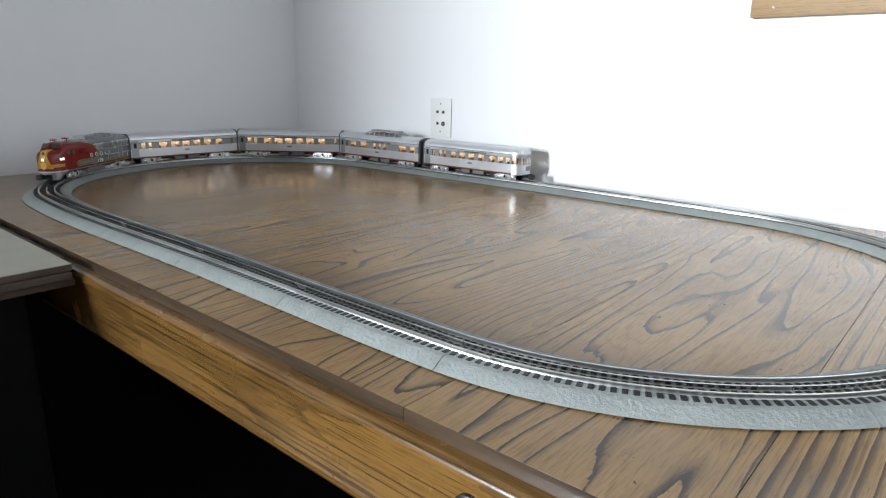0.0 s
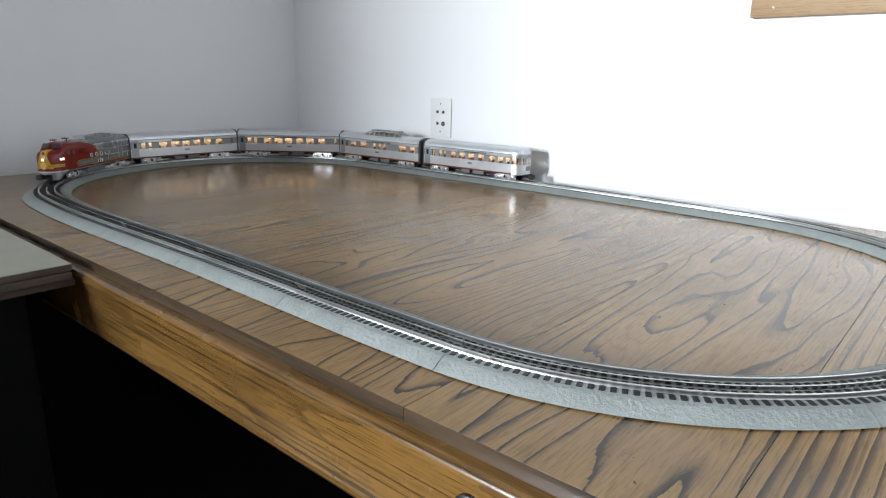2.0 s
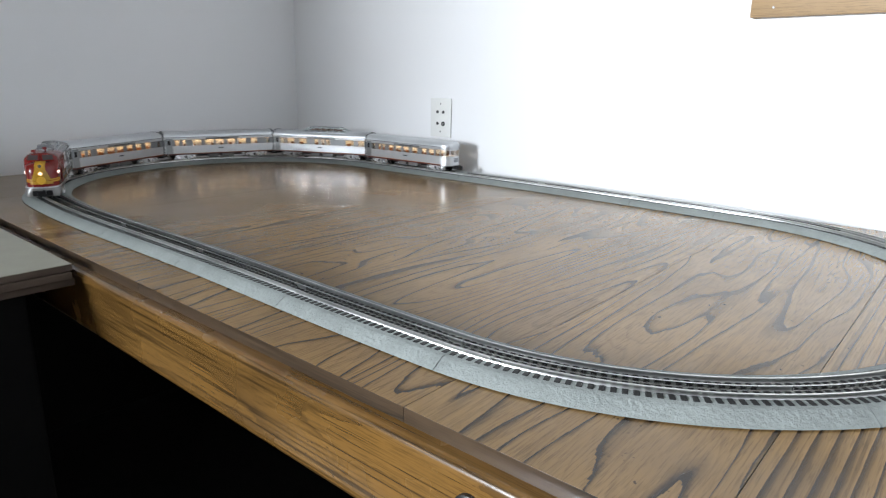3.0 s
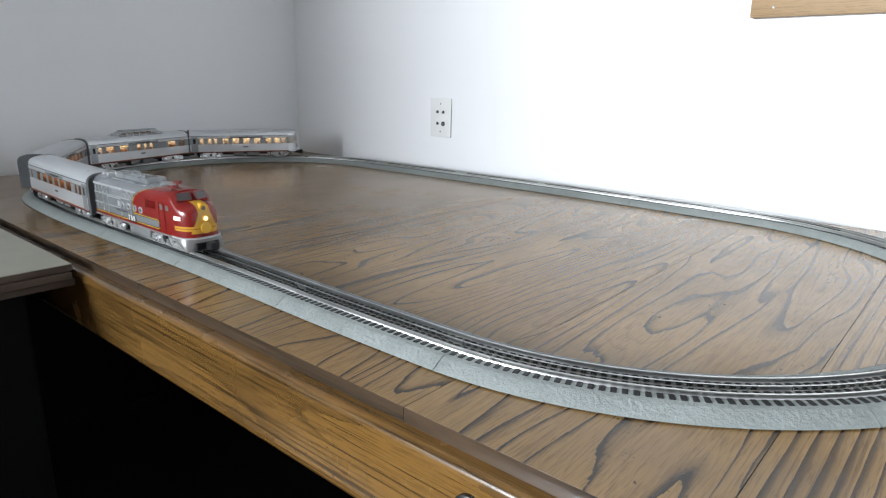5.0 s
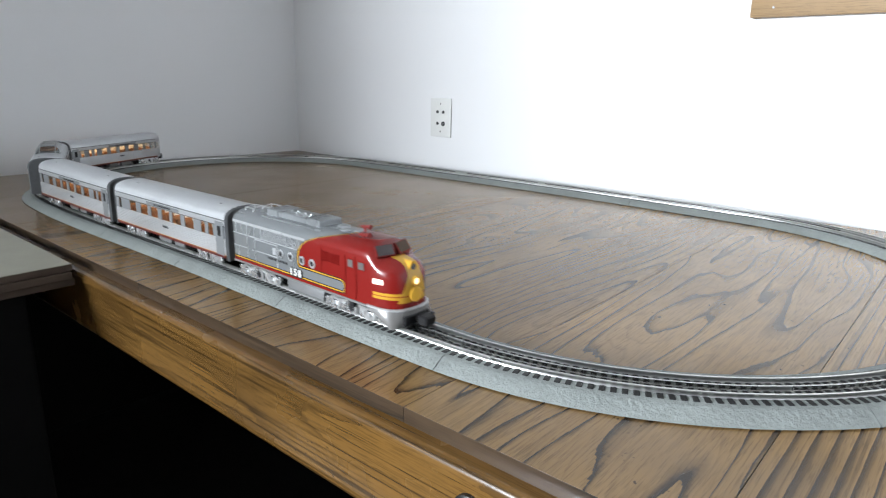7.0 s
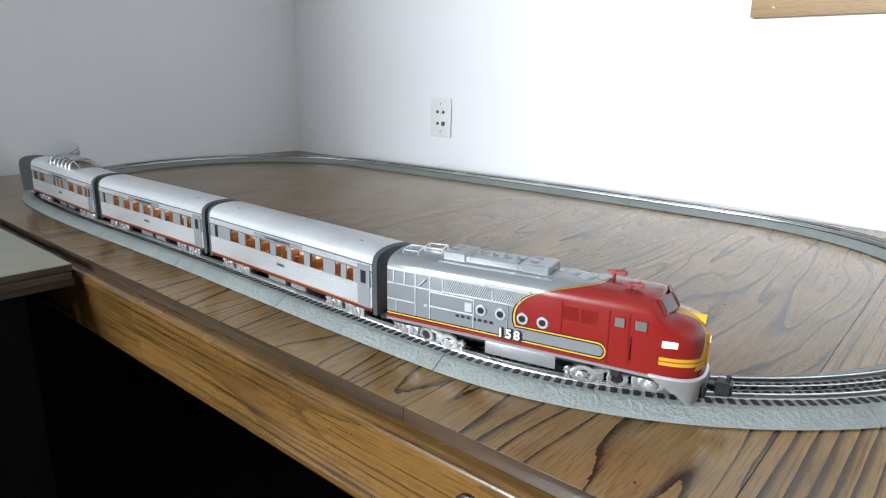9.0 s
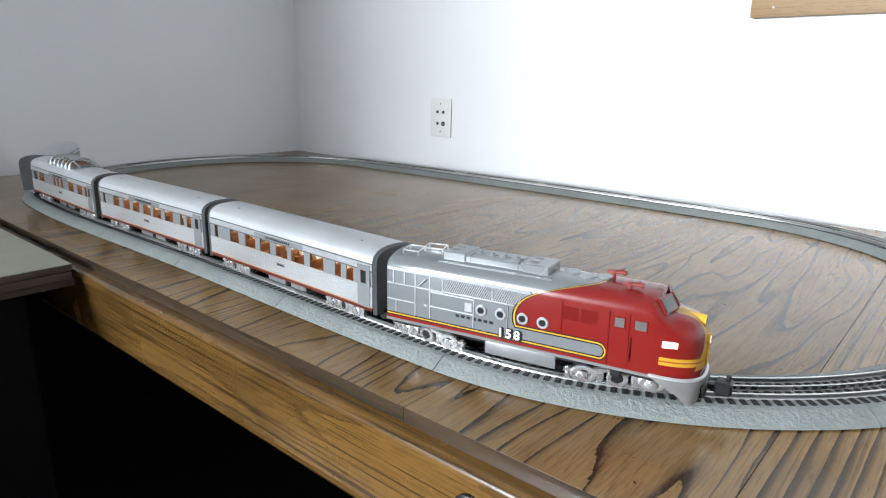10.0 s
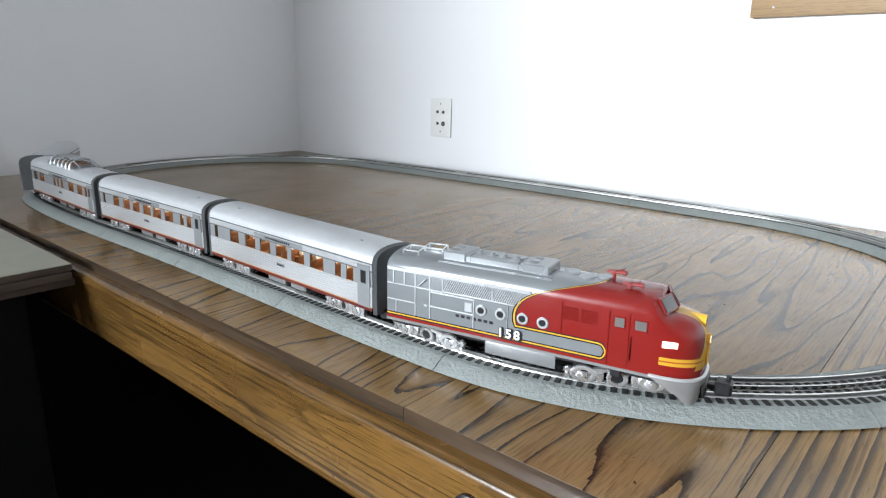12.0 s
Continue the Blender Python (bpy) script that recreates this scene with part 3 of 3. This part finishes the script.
        part("sill_strip", box(-H, 0.116, *sorted((y - sy * 0.001, y + sy * 0.0010)), 0.0186, 0.0214, 0.0004), "skirt", loco, "pale silver sill strip")
        for x0, x1 in ((-0.0858, -0.0352), (-0.0332, -0.0055)):
            lattice = None
            for k in range(int((x1 - x0) / 0.0022)):
                q0 = x0 + k * 0.0022
                lean = min(0.006, x1 - q0)
                lattice = cyl((q0, y + sy * 0.0002, 0.0605), (q0 + lean, y + sy * 0.0002, 0.0605 + 0.0115 * lean / 0.006), 0.00042, 5, lattice)
            part("grille", lattice, "trim", loco, "slanting wire air grille")
        # eave strip in pale silver paints the highlight along the roof edge
        part("eave_strip", box(-H + 0.001, 0.004, *sorted((y - sy * 0.0002, y + sy * 0.0008)), 0.0722, 0.0758, 0.0005), "trim", loco)
        for x in (-0.045, -0.0249, -0.003, 0.0165):
            bm = loft([[(x + r * math.cos(q), y + sy * d, 0.0480 + r * math.sin(q)) for q in np.linspace(0, 2 * math.pi, 18, endpoint=False)]
                       for r, d in ((0.0056, 0.0), (0.0056, 0.0008), (0.0048, 0.0015), (0.0036, 0.0015), (0.0032, 0.0004))])
            ring = part("porthole", bm, "trim", loco, "round silver porthole", True)
            part("porthole_glass", cyl((x, y, 0.048), (x, y + sy * 0.0008, 0.048), 0.0031, 14), "black", ring)
        for x0, x1, z0, z1 in ((0.0335, 0.049, 0.056, 0.068), (0.051, 0.066, 0.056, 0.068)):
            bm = None
            for k in range(9):
                w = (x1 - x0) / 9
                bm = box(x0 + k * w, x0 + k * w + w * 0.5, *sorted((y, y + sy * 0.0005)), z0, z1, bm=bm)
            part("louvre", bm, "red", loco)
        for x in (0.0335, 0.0755, 0.0925):
            part("cab_seam", box(x - 0.0006, x + 0.0006, a, b, 0.0415 if x < 0.05 else 0.022, 0.071), "red", loco)
        for x0, x1, z0, z1 in ((0.0805, 0.0885, 0.0585, 0.0668), (0.0975, 0.107, 0.0588, 0.0668)):
            f = part("cab_window", box(x0 - 0.001, x1 + 0.001, a, b, z0 - 0.001, z1 + 0.001, 0.0003), "red", loco)
            part("pane", box(x0, x1, *sorted((y, y + sy * 0.0008)), z0, z1), "cab_glass", f)
        part("grab_handle", cyl((0.0945, y + sy * 0.0016, 0.030), (0.0945, y + sy * 0.0016, 0.052), 0.0005, 6), "red", loco)
        part("step", box(0.080, 0.089, *sorted((sy * 0.0275, sy * 0.0325)), 0.0125, 0.0195, 0.0006), "black", loco)
        # lit number board on the shoulder of the nose
        nb = box(-0.0062, 0.0062, -0.0012, 0.0012, -0.0028, 0.0028, 0.0004)
        nb.transform(Matrix.Translation((0.1265, sy * 0.0302, 0.0505)) @ pose(0, 0, 0, 0, 0, -sy * 16))
        part("number_board", nb, "number_glow", loco, "lit white number board")
        bars(loco, -0.072, -0.030, y, 0.0365, 0.0392, 7, "black")
        side_numbers(loco, "158", -0.0150, y + sy * 0.0005, 0.0260, 0.0124, "black", "number_edging", 0.0014)
        side_numbers(loco, "158", -0.0158, y + sy * 0.0011, 0.0266, 0.0122, "white")
        # windscreen panes and frames
        wx = Matrix.Translation((0.1192, sy * 0.0135, 0.0800)) @ Matrix.Rotation(sy * radians(14), 4, "Z") @ Matrix.Rotation(radians(-34), 4, "Y")
        fr = box(-0.0014, 0.0010, -0.0122, 0.0122, -0.0076, 0.0076, 0.0009)
        fr.transform(wx)
        frame_ob = part("windscreen_frame", fr, "red", loco, "red windscreen frame", True)
        pn = box(0.0008, 0.0014, -0.0098, 0.0098, -0.0058, 0.0058)
        pn.transform(wx)
        part("windscreen_pane", pn, "smoked", frame_ob)
    # headlamps
    bm = cyl((0.136, 0, 0.0655), (0.1492, 0, 0.0655), 0.0068, 18, None, 0.0062)
    lamp = part("headlight_housing", bm, "yellow", loco, "yellow headlight housing", True)
    part("headlight", cyl((0.1484, 0, 0.0655), (0.1494, 0, 0.0655), 0.0036, 16), "cab_glass", lamp, "unlit upper headlight lens")
    bm = cyl((0.1470, 0, 0.0505), (0.1540, 0, 0.0505), 0.0058, 18, None, 0.0052)
    lamp = part("lower_headlight_housing", bm, "yellow", loco, "yellow lower headlight housing", True)
    part("headlight", cyl((0.1532, 0, 0.0505), (0.1542, 0, 0.0505), 0.0034, 16), "headlight", lamp, "glowing warm headlight")
    bm = cyl((0.1505, 0, 0.036), (0.1540, 0, 0.036), 0.0085, 20)
    part("nose_emblem", bm, "yellow", loco, "round yellow emblem", True)
    return loco, trucks


CAR_H = 0.1715


def build_car(kind, label):
    car = empty("toy_passenger_car", pose(0, 0, TZ), label, "toy train car", "passenger cars of the toy train")
    W_, sill, eave, ridge = 0.032, 0.0155, 0.0685, 0.0855
    z0, z1 = 0.0425, 0.0595            # window band
    x0, x1 = -CAR_H + 0.006, CAR_H - 0.006
    rear_round = kind == "observation"
    xr = x0 + (0.030 if rear_round else 0.0)
    # roof
    def roof_ring(x, k=1.0, dz=0.0):
        pts = [(x, -W_ * k, z1 + 0.0005), (x, -W_ * k, eave)]
        for i in range(1, 12):
            a = math.pi * i / 12
            c, s = math.cos(a), math.sin(a)
            pts.append((x, -W_ * k * math.copysign(abs(c) ** 0.8, c), eave + (ridge - eave - dz) * abs(s) ** 0.8))
        return pts + [(x, W_ * k, eave), (x, W_ * k, z1 + 0.0005)]
    rings = [roof_ring(x) for x in np.linspace(xr, x1, 8)]
    round_x = [(xr - 0.030 * math.sin(q), max(0.12, math.cos(q) ** 0.7)) for q in np.linspace(0.0, math.pi / 2, 9)[1:]]
    if rear_round:
        for x, k in round_x:
            rings.insert(0, roof_ring(x, k, (1 - k) * 0.010))
    part("roof", loft(rings), "roof", car, "smooth silver roof", True, 40)
    for sy in (-1, 1):
        bm = None
        for z in (eave - 0.0002, z1 + 0.0006):
            bm = box(xr, x1, *sorted((sy * W_, sy * (W_ + 0.0007))), z - 0.0006, z + 0.0006, bm=bm)
        part("drip_rail", bm, "diaphragm", car)
        # fluted lower side
        n = 8
        prof = [(sy * (W_ - 0.0015), sill + 0.004), (sy * W_, sill + 0.004)]
        for k in range(n):
            za = sill + 0.004 + (z0 - sill - 0.005) * k / n
            zb = sill + 0.004 + (z0 - sill - 0.005) * (k + 1) / n
            prof += [(sy * W_, za + 0.0001), (sy * (W_ + 0.0007), za + (zb - za) * 0.3), (sy * (W_ + 0.0007), za + (zb - za) * 0.7), (sy * W_, zb - 0.0001)]
        prof += [(sy * W_, z0), (sy * (W_ - 0.0015), z0)]
        part("lower_side", loft([[(x, y, z) for y, z in prof] for x in (xr, x1)]), "flute", car, "bright horizontally fluted side")
        # fluted strip above the windows
        prof = [(sy * (W_ - 0.0002), z1 + 0.001)]
        for k in range(3):
            za, zb = z1 + 0.001 + 0.0024 * k, z1 + 0.001 + 0.0024 * (k + 1)
            prof += [(sy * (W_ + 0.0001), za), (sy * (W_ + 0.0007), za + 0.0007), (sy * (W_ + 0.0007), za + 0.0017), (sy * (W_ + 0.0001), zb)]
        prof += [(sy * (W_ - 0.0002), z1 + 0.0084)]
        part("upper_side", loft([[(x, y, z) for y, z in prof] for x in (xr, x1)]), "flute", car)
        # sill stripes
        part("red_stripe", box(xr, x1, *sorted((sy * (W_ - 0.001), sy * (W_ + 0.0008))), sill, sill + 0.0032), "redline", car, "dark red sill stripe")
        part("orange_stripe", box(xr, x1, *sorted((sy * (W_ - 0.001), sy * (W_ + 0.0006))), sill + 0.0032, sill + 0.0041), "orange", car, "orange sill stripe")
        # windows
        if kind == "dome":
            wins = [(-0.143, 0.020), (-0.104, 0.028), (-0.030, 0.012), (-0.010, 0.010), (0.012, 0.012), (0.060, 0.026), (0.104, 0.024), (0.134, 0.012)]
        elif kind == "observation":
            wins = [(-0.123, 0.014), (-0.100, 0.018), (-0.073, 0.018), (-0.037, 0.020), (-0.004, 0.020), (0.028, 0.020), (0.059, 0.018), (0.089, 0.009), (0.106, 0.009), (0.131, 0.011)]
        else:
            wins = [(-0.150, 0.008), (-0.1047, 0.021), (-0.067, 0.0235), (-0.0333, 0.0223), (0.0017, 0.0235), (0.0343, 0.0250), (0.0705, 0.0250), (0.109, 0.0100), (0.129, 0.0120)]
        edges = [xr] + [v for c, w in sorted(wins) for v in (c - w / 2, c + w / 2)] + [x1]
        for k in range(0, len(edges), 2):
            part("window_post", box(edges[k], edges[k + 1], *sorted((sy * (W_ - 0.0015), sy * (W_ - 0.0002))), z0, z1 + 0.0008), "band", car)
        for c, w in wins:
            part("window_pane", box(c - w / 2, c + w / 2, *sorted((sy * (W_ - 0.0014), sy * (W_ - 0.0009))), z0, z1), "pane", car)
        # end doors with a small window
        for xd in (x1 - 0.013,):
            d = part("vestibule_door", box(xd - 0.010, xd + 0.010, *sorted((sy * W_, sy * (W_ + 0.0011))), sill + 0.003, z1 + 0.006, 0.0004), "silver", car, "silver vestibule door")
            part("door_window", box(xd - 0.004, xd + 0.004, *sorted((sy * (W_ + 0.0007), sy * (W_ + 0.0014))), z0 + 0.003, z1), "black", d)
        # name board above the windows and number plate below
        part("name_board", box(-0.055, 0.045, *sorted((sy * W_, sy * (W_ + 0.0010))), z1 + 0.0012, z1 + 0.0068, 0.0003), "band", car)
        bars(car, -0.030, 0.022, sy * (W_ + 0.0010), z1 + 0.0027, z1 + 0.0052, 13, "black")
        part("number_plate", box(-0.008, 0.008, *sorted((sy * W_, sy * (W_ + 0.0012))), 0.0315, 0.0355, 0.0003), "band", car)
        bars(car, -0.006, 0.006, sy * (W_ + 0.0012), 0.0325, 0.0345, 4, "black")
    # floor, underframe boxes, interior
    part("floor_pan", box(xr, x1, -W_ + 0.0016, W_ - 0.0016, sill, sill + 0.003), "black", car)
    # partition is added as a reflector so the windows look lit
    part("partition", box(xr + 0.006, x1 - 0.006, -0.0008, 0.0008, sill + 0.003, z1 - 0.0024), "white", car, "added pale partition that bounces the cabin light to the windows")
    part("cabin_lamp", box(xr + 0.004, x1 - 0.004, -0.012, 0.012, z1 - 0.0022, z1 - 0.0008), "cabin_glow", car, "warm interior light strip")
    for k in range(11):
        xs = xr + 0.022 + k * (x1 - xr - 0.05) / 10
        bm = box(xs - 0.006, xs + 0.006, -0.026, 0.026, 0.020, 0.036, 0.001)
        box(xs - 0.006, xs - 0.003, -0.026, 0.026, 0.034, 0.047, 0.001, bm)
        part("seat", bm, "seat", car, "rust-coloured bench seat")
    part("underfloor_box", box(-0.042, -0.004, -0.024, 0.024, 0.004, 0.0155, 0.0012), "tank", car)
    part("underfloor_box", box(0.006, 0.036, -0.024, 0.024, 0.004, 0.0155, 0.0012), "tank", car)
    part("centre_sill", box(-0.07, 0.07, -0.008, 0.008, 0.007, 0.0155), "black", car)
    trucks = [build_truck(car, 0.113, 0.066, heavy=True), build_truck(car, -0.113, 0.066, heavy=True)]
    # ends: ribbed dark diaphragm arch round a doorway
    for way in (1, -1):
        if way < 0 and rear_round:
            continue
        xe = x1 if way > 0 else x0
        rings = []
        for d in (0.0, 0.0015, 0.003, 0.0045, 0.006):
            g = 0.0005 if (round(d / 0.0015) % 2) else -0.0012
            rings.append(section(W_ + g, sill - 0.003, eave, ridge + g, xe + way * d, 12, 2.5))
        part("diaphragm", loft(rings), "diaphragm", car, "dark grey ribbed end diaphragm", True, 20)
        build_coupler(car, xe - way * 0.010, way)
    if rear_round:
        # curved tail with three wide windows
        for zz0, zz1, mat, nm in ((sill, z0, "flute", "tail_lower"), (z1, z1 + 0.008, "flute", "tail_upper")):
            ring_a = [(xr, -W_, zz0)] + [(x, -W_ * k, zz0) for x, k in round_x] + [(x, W_ * k, zz0) for x, k in round_x[::-1]] + [(xr, W_, zz0)]
            part(nm, loft([ring_a, [(x, y, zz1) for x, y, z in ring_a]]), mat, car, "", True)
        path = [(xr, -W_)] + [(x, -W_ * k) for x, k in round_x] + [(x, W_ * k) for x, k in round_x[::-1]] + [(xr, W_)]
        for i in (0, 3, 6, 9, 12, 15):
            a, b = path[i], path[min(i + 1, len(path) - 1)]
            bm = cyl((a[0], a[1] * 0.97, z0), (a[0], a[1] * 0.97, z1), 0.0016, 8)
            part("tail_post", bm, "flute", car)
        inner = [(x * 0.999, y * 0.94) for x, y in path]
        bm = loft([[(x, y, z0) for x, y in inner], [(x, y, z1) for x, y in inner]], closed=False)
        part("tail_window", bm, "pane", car, "wrap-round tail window")
        part("tail_sign", box(x0 - 0.0022, x0 + 0.001, -0.0085, 0.0085, 0.026, 0.038, 0.001), "band", car, "grey tail sign")
        part("buffer_bar", box(x0 - 0.004, x0 + 0.004, -0.016, 0.016, sill - 0.003, sill + 0.001, 0.001), "black", car)
        build_coupler(car, x0 + 0.006, -1)
    if kind == "dome":
        # glazed dome: clear panes between posts, a solid strip along the top, raked ends
        def arch(x, hgt, wide=1.0):
            ring = [Vector((x, -0.0245 * wide, 0.077))]
            for i in range(1, 10):
                c, s_ = math.cos(math.pi * i / 10), math.sin(math.pi * i / 10)
                ring.append(Vector((x, -0.0235 * wide * math.copysign(abs(c) ** 0.55, c), 0.0775 + (0.0082 + hgt) * abs(s_) ** 0.6)))
            return ring + [Vector((x, 0.0245 * wide, 0.077))]
        span = [(-0.094, 0.000), (-0.078, 0.0070), (-0.064, 0.0112), (0.040, 0.0118), (0.056, 0.0075), (0.074, 0.000)]
        part("dome_glass", loft([arch(x, h) for x, h in span], caps=True), glass("dome_pane", (0.85, 0.88, 0.88), 0.16), car, "clear glazed observation dome", True)
        for x, hgt in ((-0.064, 0.0112), (-0.043, 0.0113), (-0.022, 0.0115), (-0.001, 0.0116), (0.020, 0.0117), (0.040, 0.0118)):
            pts, bm = arch(x, hgt, 1.015), None
            for p0, p1 in zip(pts, pts[1:]):
                bm = cyl(p0, p1, 0.0011, 6, bm)
            part("dome_rib", bm, "flute", car)
        for sy in (-1, 1):
            for (xa, ha), (xb, hb) in (((-0.094, 0.0), (-0.064, 0.0112)), ((0.074, 0.0), (0.040, 0.0118))):
                part("dome_rib", cyl((xa, sy * 0.015, 0.0845 + ha), (xb, sy * 0.015, 0.0845 + hb), 0.0011, 6), "flute", car)
            part("dome_sill", box(-0.094, 0.074, *sorted((sy * 0.0235, sy * 0.0262)), 0.0765, 0.0812, 0.0005), "roof", car)
        part("dome_cap", box(-0.067, 0.043, -0.0135, 0.0135, 0.0968, 0.0988, 0.0006), "silver", car, "solid silver strip along the top of the dome")
        part("dome_floor", box(-0.078, 0.058, -0.022, 0.022, 0.082, 0.0862), "band", car)
        for k in range(5):
            bm = box(-0.058 + k * 0.021, -0.049 + k * 0.021, -0.017, 0.017, 0.0862, 0.0905, 0.0006)
            part("dome_seat", bm, "seat", car, "rust-coloured dome seat")
    # roof vents
    for x in (-0.12, 0.128):
        part("roof_vent", box(x - 0.003, x + 0.003, -0.014, -0.010, 0.0825, 0.0850, 0.0006), "band", car)
    return car, trucks


SIZE = 1.016
TRAIN = [(*build_engine(), 0.0, (0.080, -0.102)),
         (*build_car("coach", "silver fluted toy passenger coach with lit windows, next to the locomotive"), 0.3415, (0.113, -0.113)),
         (*build_car("coach", "silver fluted toy passenger coach in mid train"), 0.6965, (0.113, -0.113)),
         (*build_car("dome", "silver toy passenger car with a glazed roof dome"), 1.0515, (0.113, -0.113)),
         (*build_car("observation", "silver toy observation car with a rounded glazed tail"), 1.4065, (0.113, -0.113))]


# ---- things on the walls and beside the table ----
def build_outlet():
    m = on_north(-0.949 - WX, TZ + 0.1605)
    plate = empty("wall_plate", m, "white four-jack wall plate on the white wall", "wall plate")
    bm = box(-0.0405, 0.0405, -0.006, 0.0, -0.0585, 0.0585, 0.0022, seg=2)
    part("plate", bm, "white", plate, "", True)
    for x, z, r in ((-0.0115, 0.0175, 0.0045), (0.0115, 0.0175, 0.0045), (-0.0115, -0.0175, 0.0045), (0.0115, -0.0175, 0.0068)):
        j = part("jack", cyl((x, -0.0055, z), (x, -0.0085, z), r, 16), "hole", plate, "dark round jack", True)
        part("pin", cyl((x, -0.008, z), (x, -0.0105, z), r * 0.4, 10), "chrome", j)
    for z in (0.042, -0.042):
        part("screw", cyl((0, -0.0055, z), (0, -0.0066, z), 0.0026, 10), "skirt", plate)


def build_plank():
    m = on_north(-0.079 - WX, TZ + 0.413)
    shelf = empty("wall_board", m, "pale varnished wooden board fixed on the wall", "board")
    part("board", box(0.0, 0.9, -0.020, 0.0, 0.0, 0.14, 0.003, seg=2), "plank", shelf, "", True)
    part("nail", cyl((0.045, -0.0195, 0.0185), (0.045, -0.0215, 0.0185), 0.0024, 10), "wheel", shelf, "dark nail head")


def build_boards():
    for k, (dx, dy) in enumerate(((0.0, 0.0), (0.004, -0.003), (-0.003, 0.002))):
        z = TZ + 0.0005 - 0.0122 * (k + 1)
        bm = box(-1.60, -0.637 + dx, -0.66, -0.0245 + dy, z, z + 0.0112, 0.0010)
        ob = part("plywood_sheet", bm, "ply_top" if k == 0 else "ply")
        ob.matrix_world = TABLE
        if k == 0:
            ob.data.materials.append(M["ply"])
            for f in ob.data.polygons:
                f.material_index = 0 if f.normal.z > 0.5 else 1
        tagged(ob, "plywood sheet with a cream face in a stack beside the table" if k == 0 else "bare plywood sheet in a stack beside the table", "plywood", "stack of sheets")
    # closed stand is added; its black panels stand for the shade below the sheets
    stand = empty("side_stand", pose(-1.1, -0.455, 0, 0, 0, 1.44), "added closed stand under the plywood sheets, coloured black for shade", "stand")
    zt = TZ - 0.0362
    part("stand_top", box(-0.45, 0.40, -0.27, 0.25, zt - 0.02, zt, 0.002), "shaded_wood", stand)
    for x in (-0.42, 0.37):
        part("side_panel", box(x - 0.012, x + 0.012, -0.26, 0.24, 0, zt - 0.02, 0.002), "shaded_wood", stand)
    part("back_panel", box(-0.408, 0.358, 0.21, 0.228, 0.02, zt - 0.02), "shaded_wood", stand)
    part("front_panel", box(-0.408, 0.358, -0.25, -0.232, 0.02, zt - 0.02), "shaded_wood", stand)


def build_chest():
    c = empty("storage_chest", pose(-0.70, 0.55, 0, 0, 0, 1.44), "panelled storage cabinet under the table, shade put into its black colour", "cabinet")
    # widened to cover the wall behind; the black colour carries the shade
    part("body", box(-0.88, 1.25, -0.10, 0.30, 0, 0.715, 0.004), "shaded_wood", c)
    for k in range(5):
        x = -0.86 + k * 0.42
        d = part("door_panel", box(x, x + 0.405, -0.112, -0.1, 0.03, 0.69, 0.004), "shaded_wood", c)
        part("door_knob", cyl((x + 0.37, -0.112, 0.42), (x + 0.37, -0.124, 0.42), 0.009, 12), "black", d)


build_outlet()
build_plank()
build_boards()
build_chest()

# ---- what moves ----
# seconds and the arc length of the locomotive's middle
RUN = [(0.0, -0.368), (2.2, -0.368), (2.3, -0.358), (2.6, -0.284), (2.9, -0.166), (3.2, -0.043), (3.6, 0.105), (4.0, 0.238), (4.4, 0.356), (4.8, 0.465),
       (5.4, 0.598), (6.0, 0.728), (6.6, 0.858), (7.2, 1.003), (7.6, 1.094), (8.0, 1.175), (8.4, 1.235), (8.7, 1.2548), (12.0, 1.2548)]


def run_at(t):
    """Arc length at t, by a monotone cubic through RUN."""
    ts, ss = [a for a, _ in RUN], [b for _, b in RUN]
    sl = [(ss[i + 1] - ss[i]) / (ts[i + 1] - ts[i]) for i in range(len(ts) - 1)]
    m = [0.0] + [0.0 if sl[i - 1] * sl[i] <= 1e-9 else 2 * sl[i - 1] * sl[i] / (sl[i - 1] + sl[i]) for i in range(1, len(sl))] + [0.0]
    i = max(0, min(len(sl) - 1, sum(1 for a in ts if a <= t) - 1))
    h = ts[i + 1] - ts[i]
    u = (t - ts[i]) / h
    return (ss[i] * (1 + 2 * u) * (1 - u) ** 2 + m[i] * h * u * (1 - u) ** 2 + ss[i + 1] * u * u * (3 - 2 * u) + m[i + 1] * h * u * u * (u - 1))


def motions():
    times = [0.0, 2.1] + [2.2 + 0.1 * k for k in range(67)] + [12.0]
    for body, trucks, back, (fx, rx) in TRAIN:
        body.scale = (SIZE, SIZE, SIZE)
        fs, rs = fx * SIZE, rx * SIZE
        rows, front, rear = [], [], []
        for t in times:
            s = run_at(t) - back * SIZE
            a, b = on_track(s + rs), on_track(s + fs)
            way = math.atan2(b.y - a.y, b.x - a.x)
            mid = b - Vector((math.cos(way), math.sin(way), 0)) * fs
            rows.append((t, pose(mid.x, mid.y, TZ + RAIL_Z, 0, 0, math.degrees(way))))
            for out, d in ((front, fx), (rear, rx)):
                g = tangent(s + d * SIZE)
                turn = (math.atan2(g.y, g.x) - way + math.pi) % (2 * math.pi) - math.pi
                out.append((t, pose(d, 0, 0, 0, 0, math.degrees(turn))))
        walk(body, rows)
        walk(trucks[0], front)
        walk(trucks[1], rear)


motions()
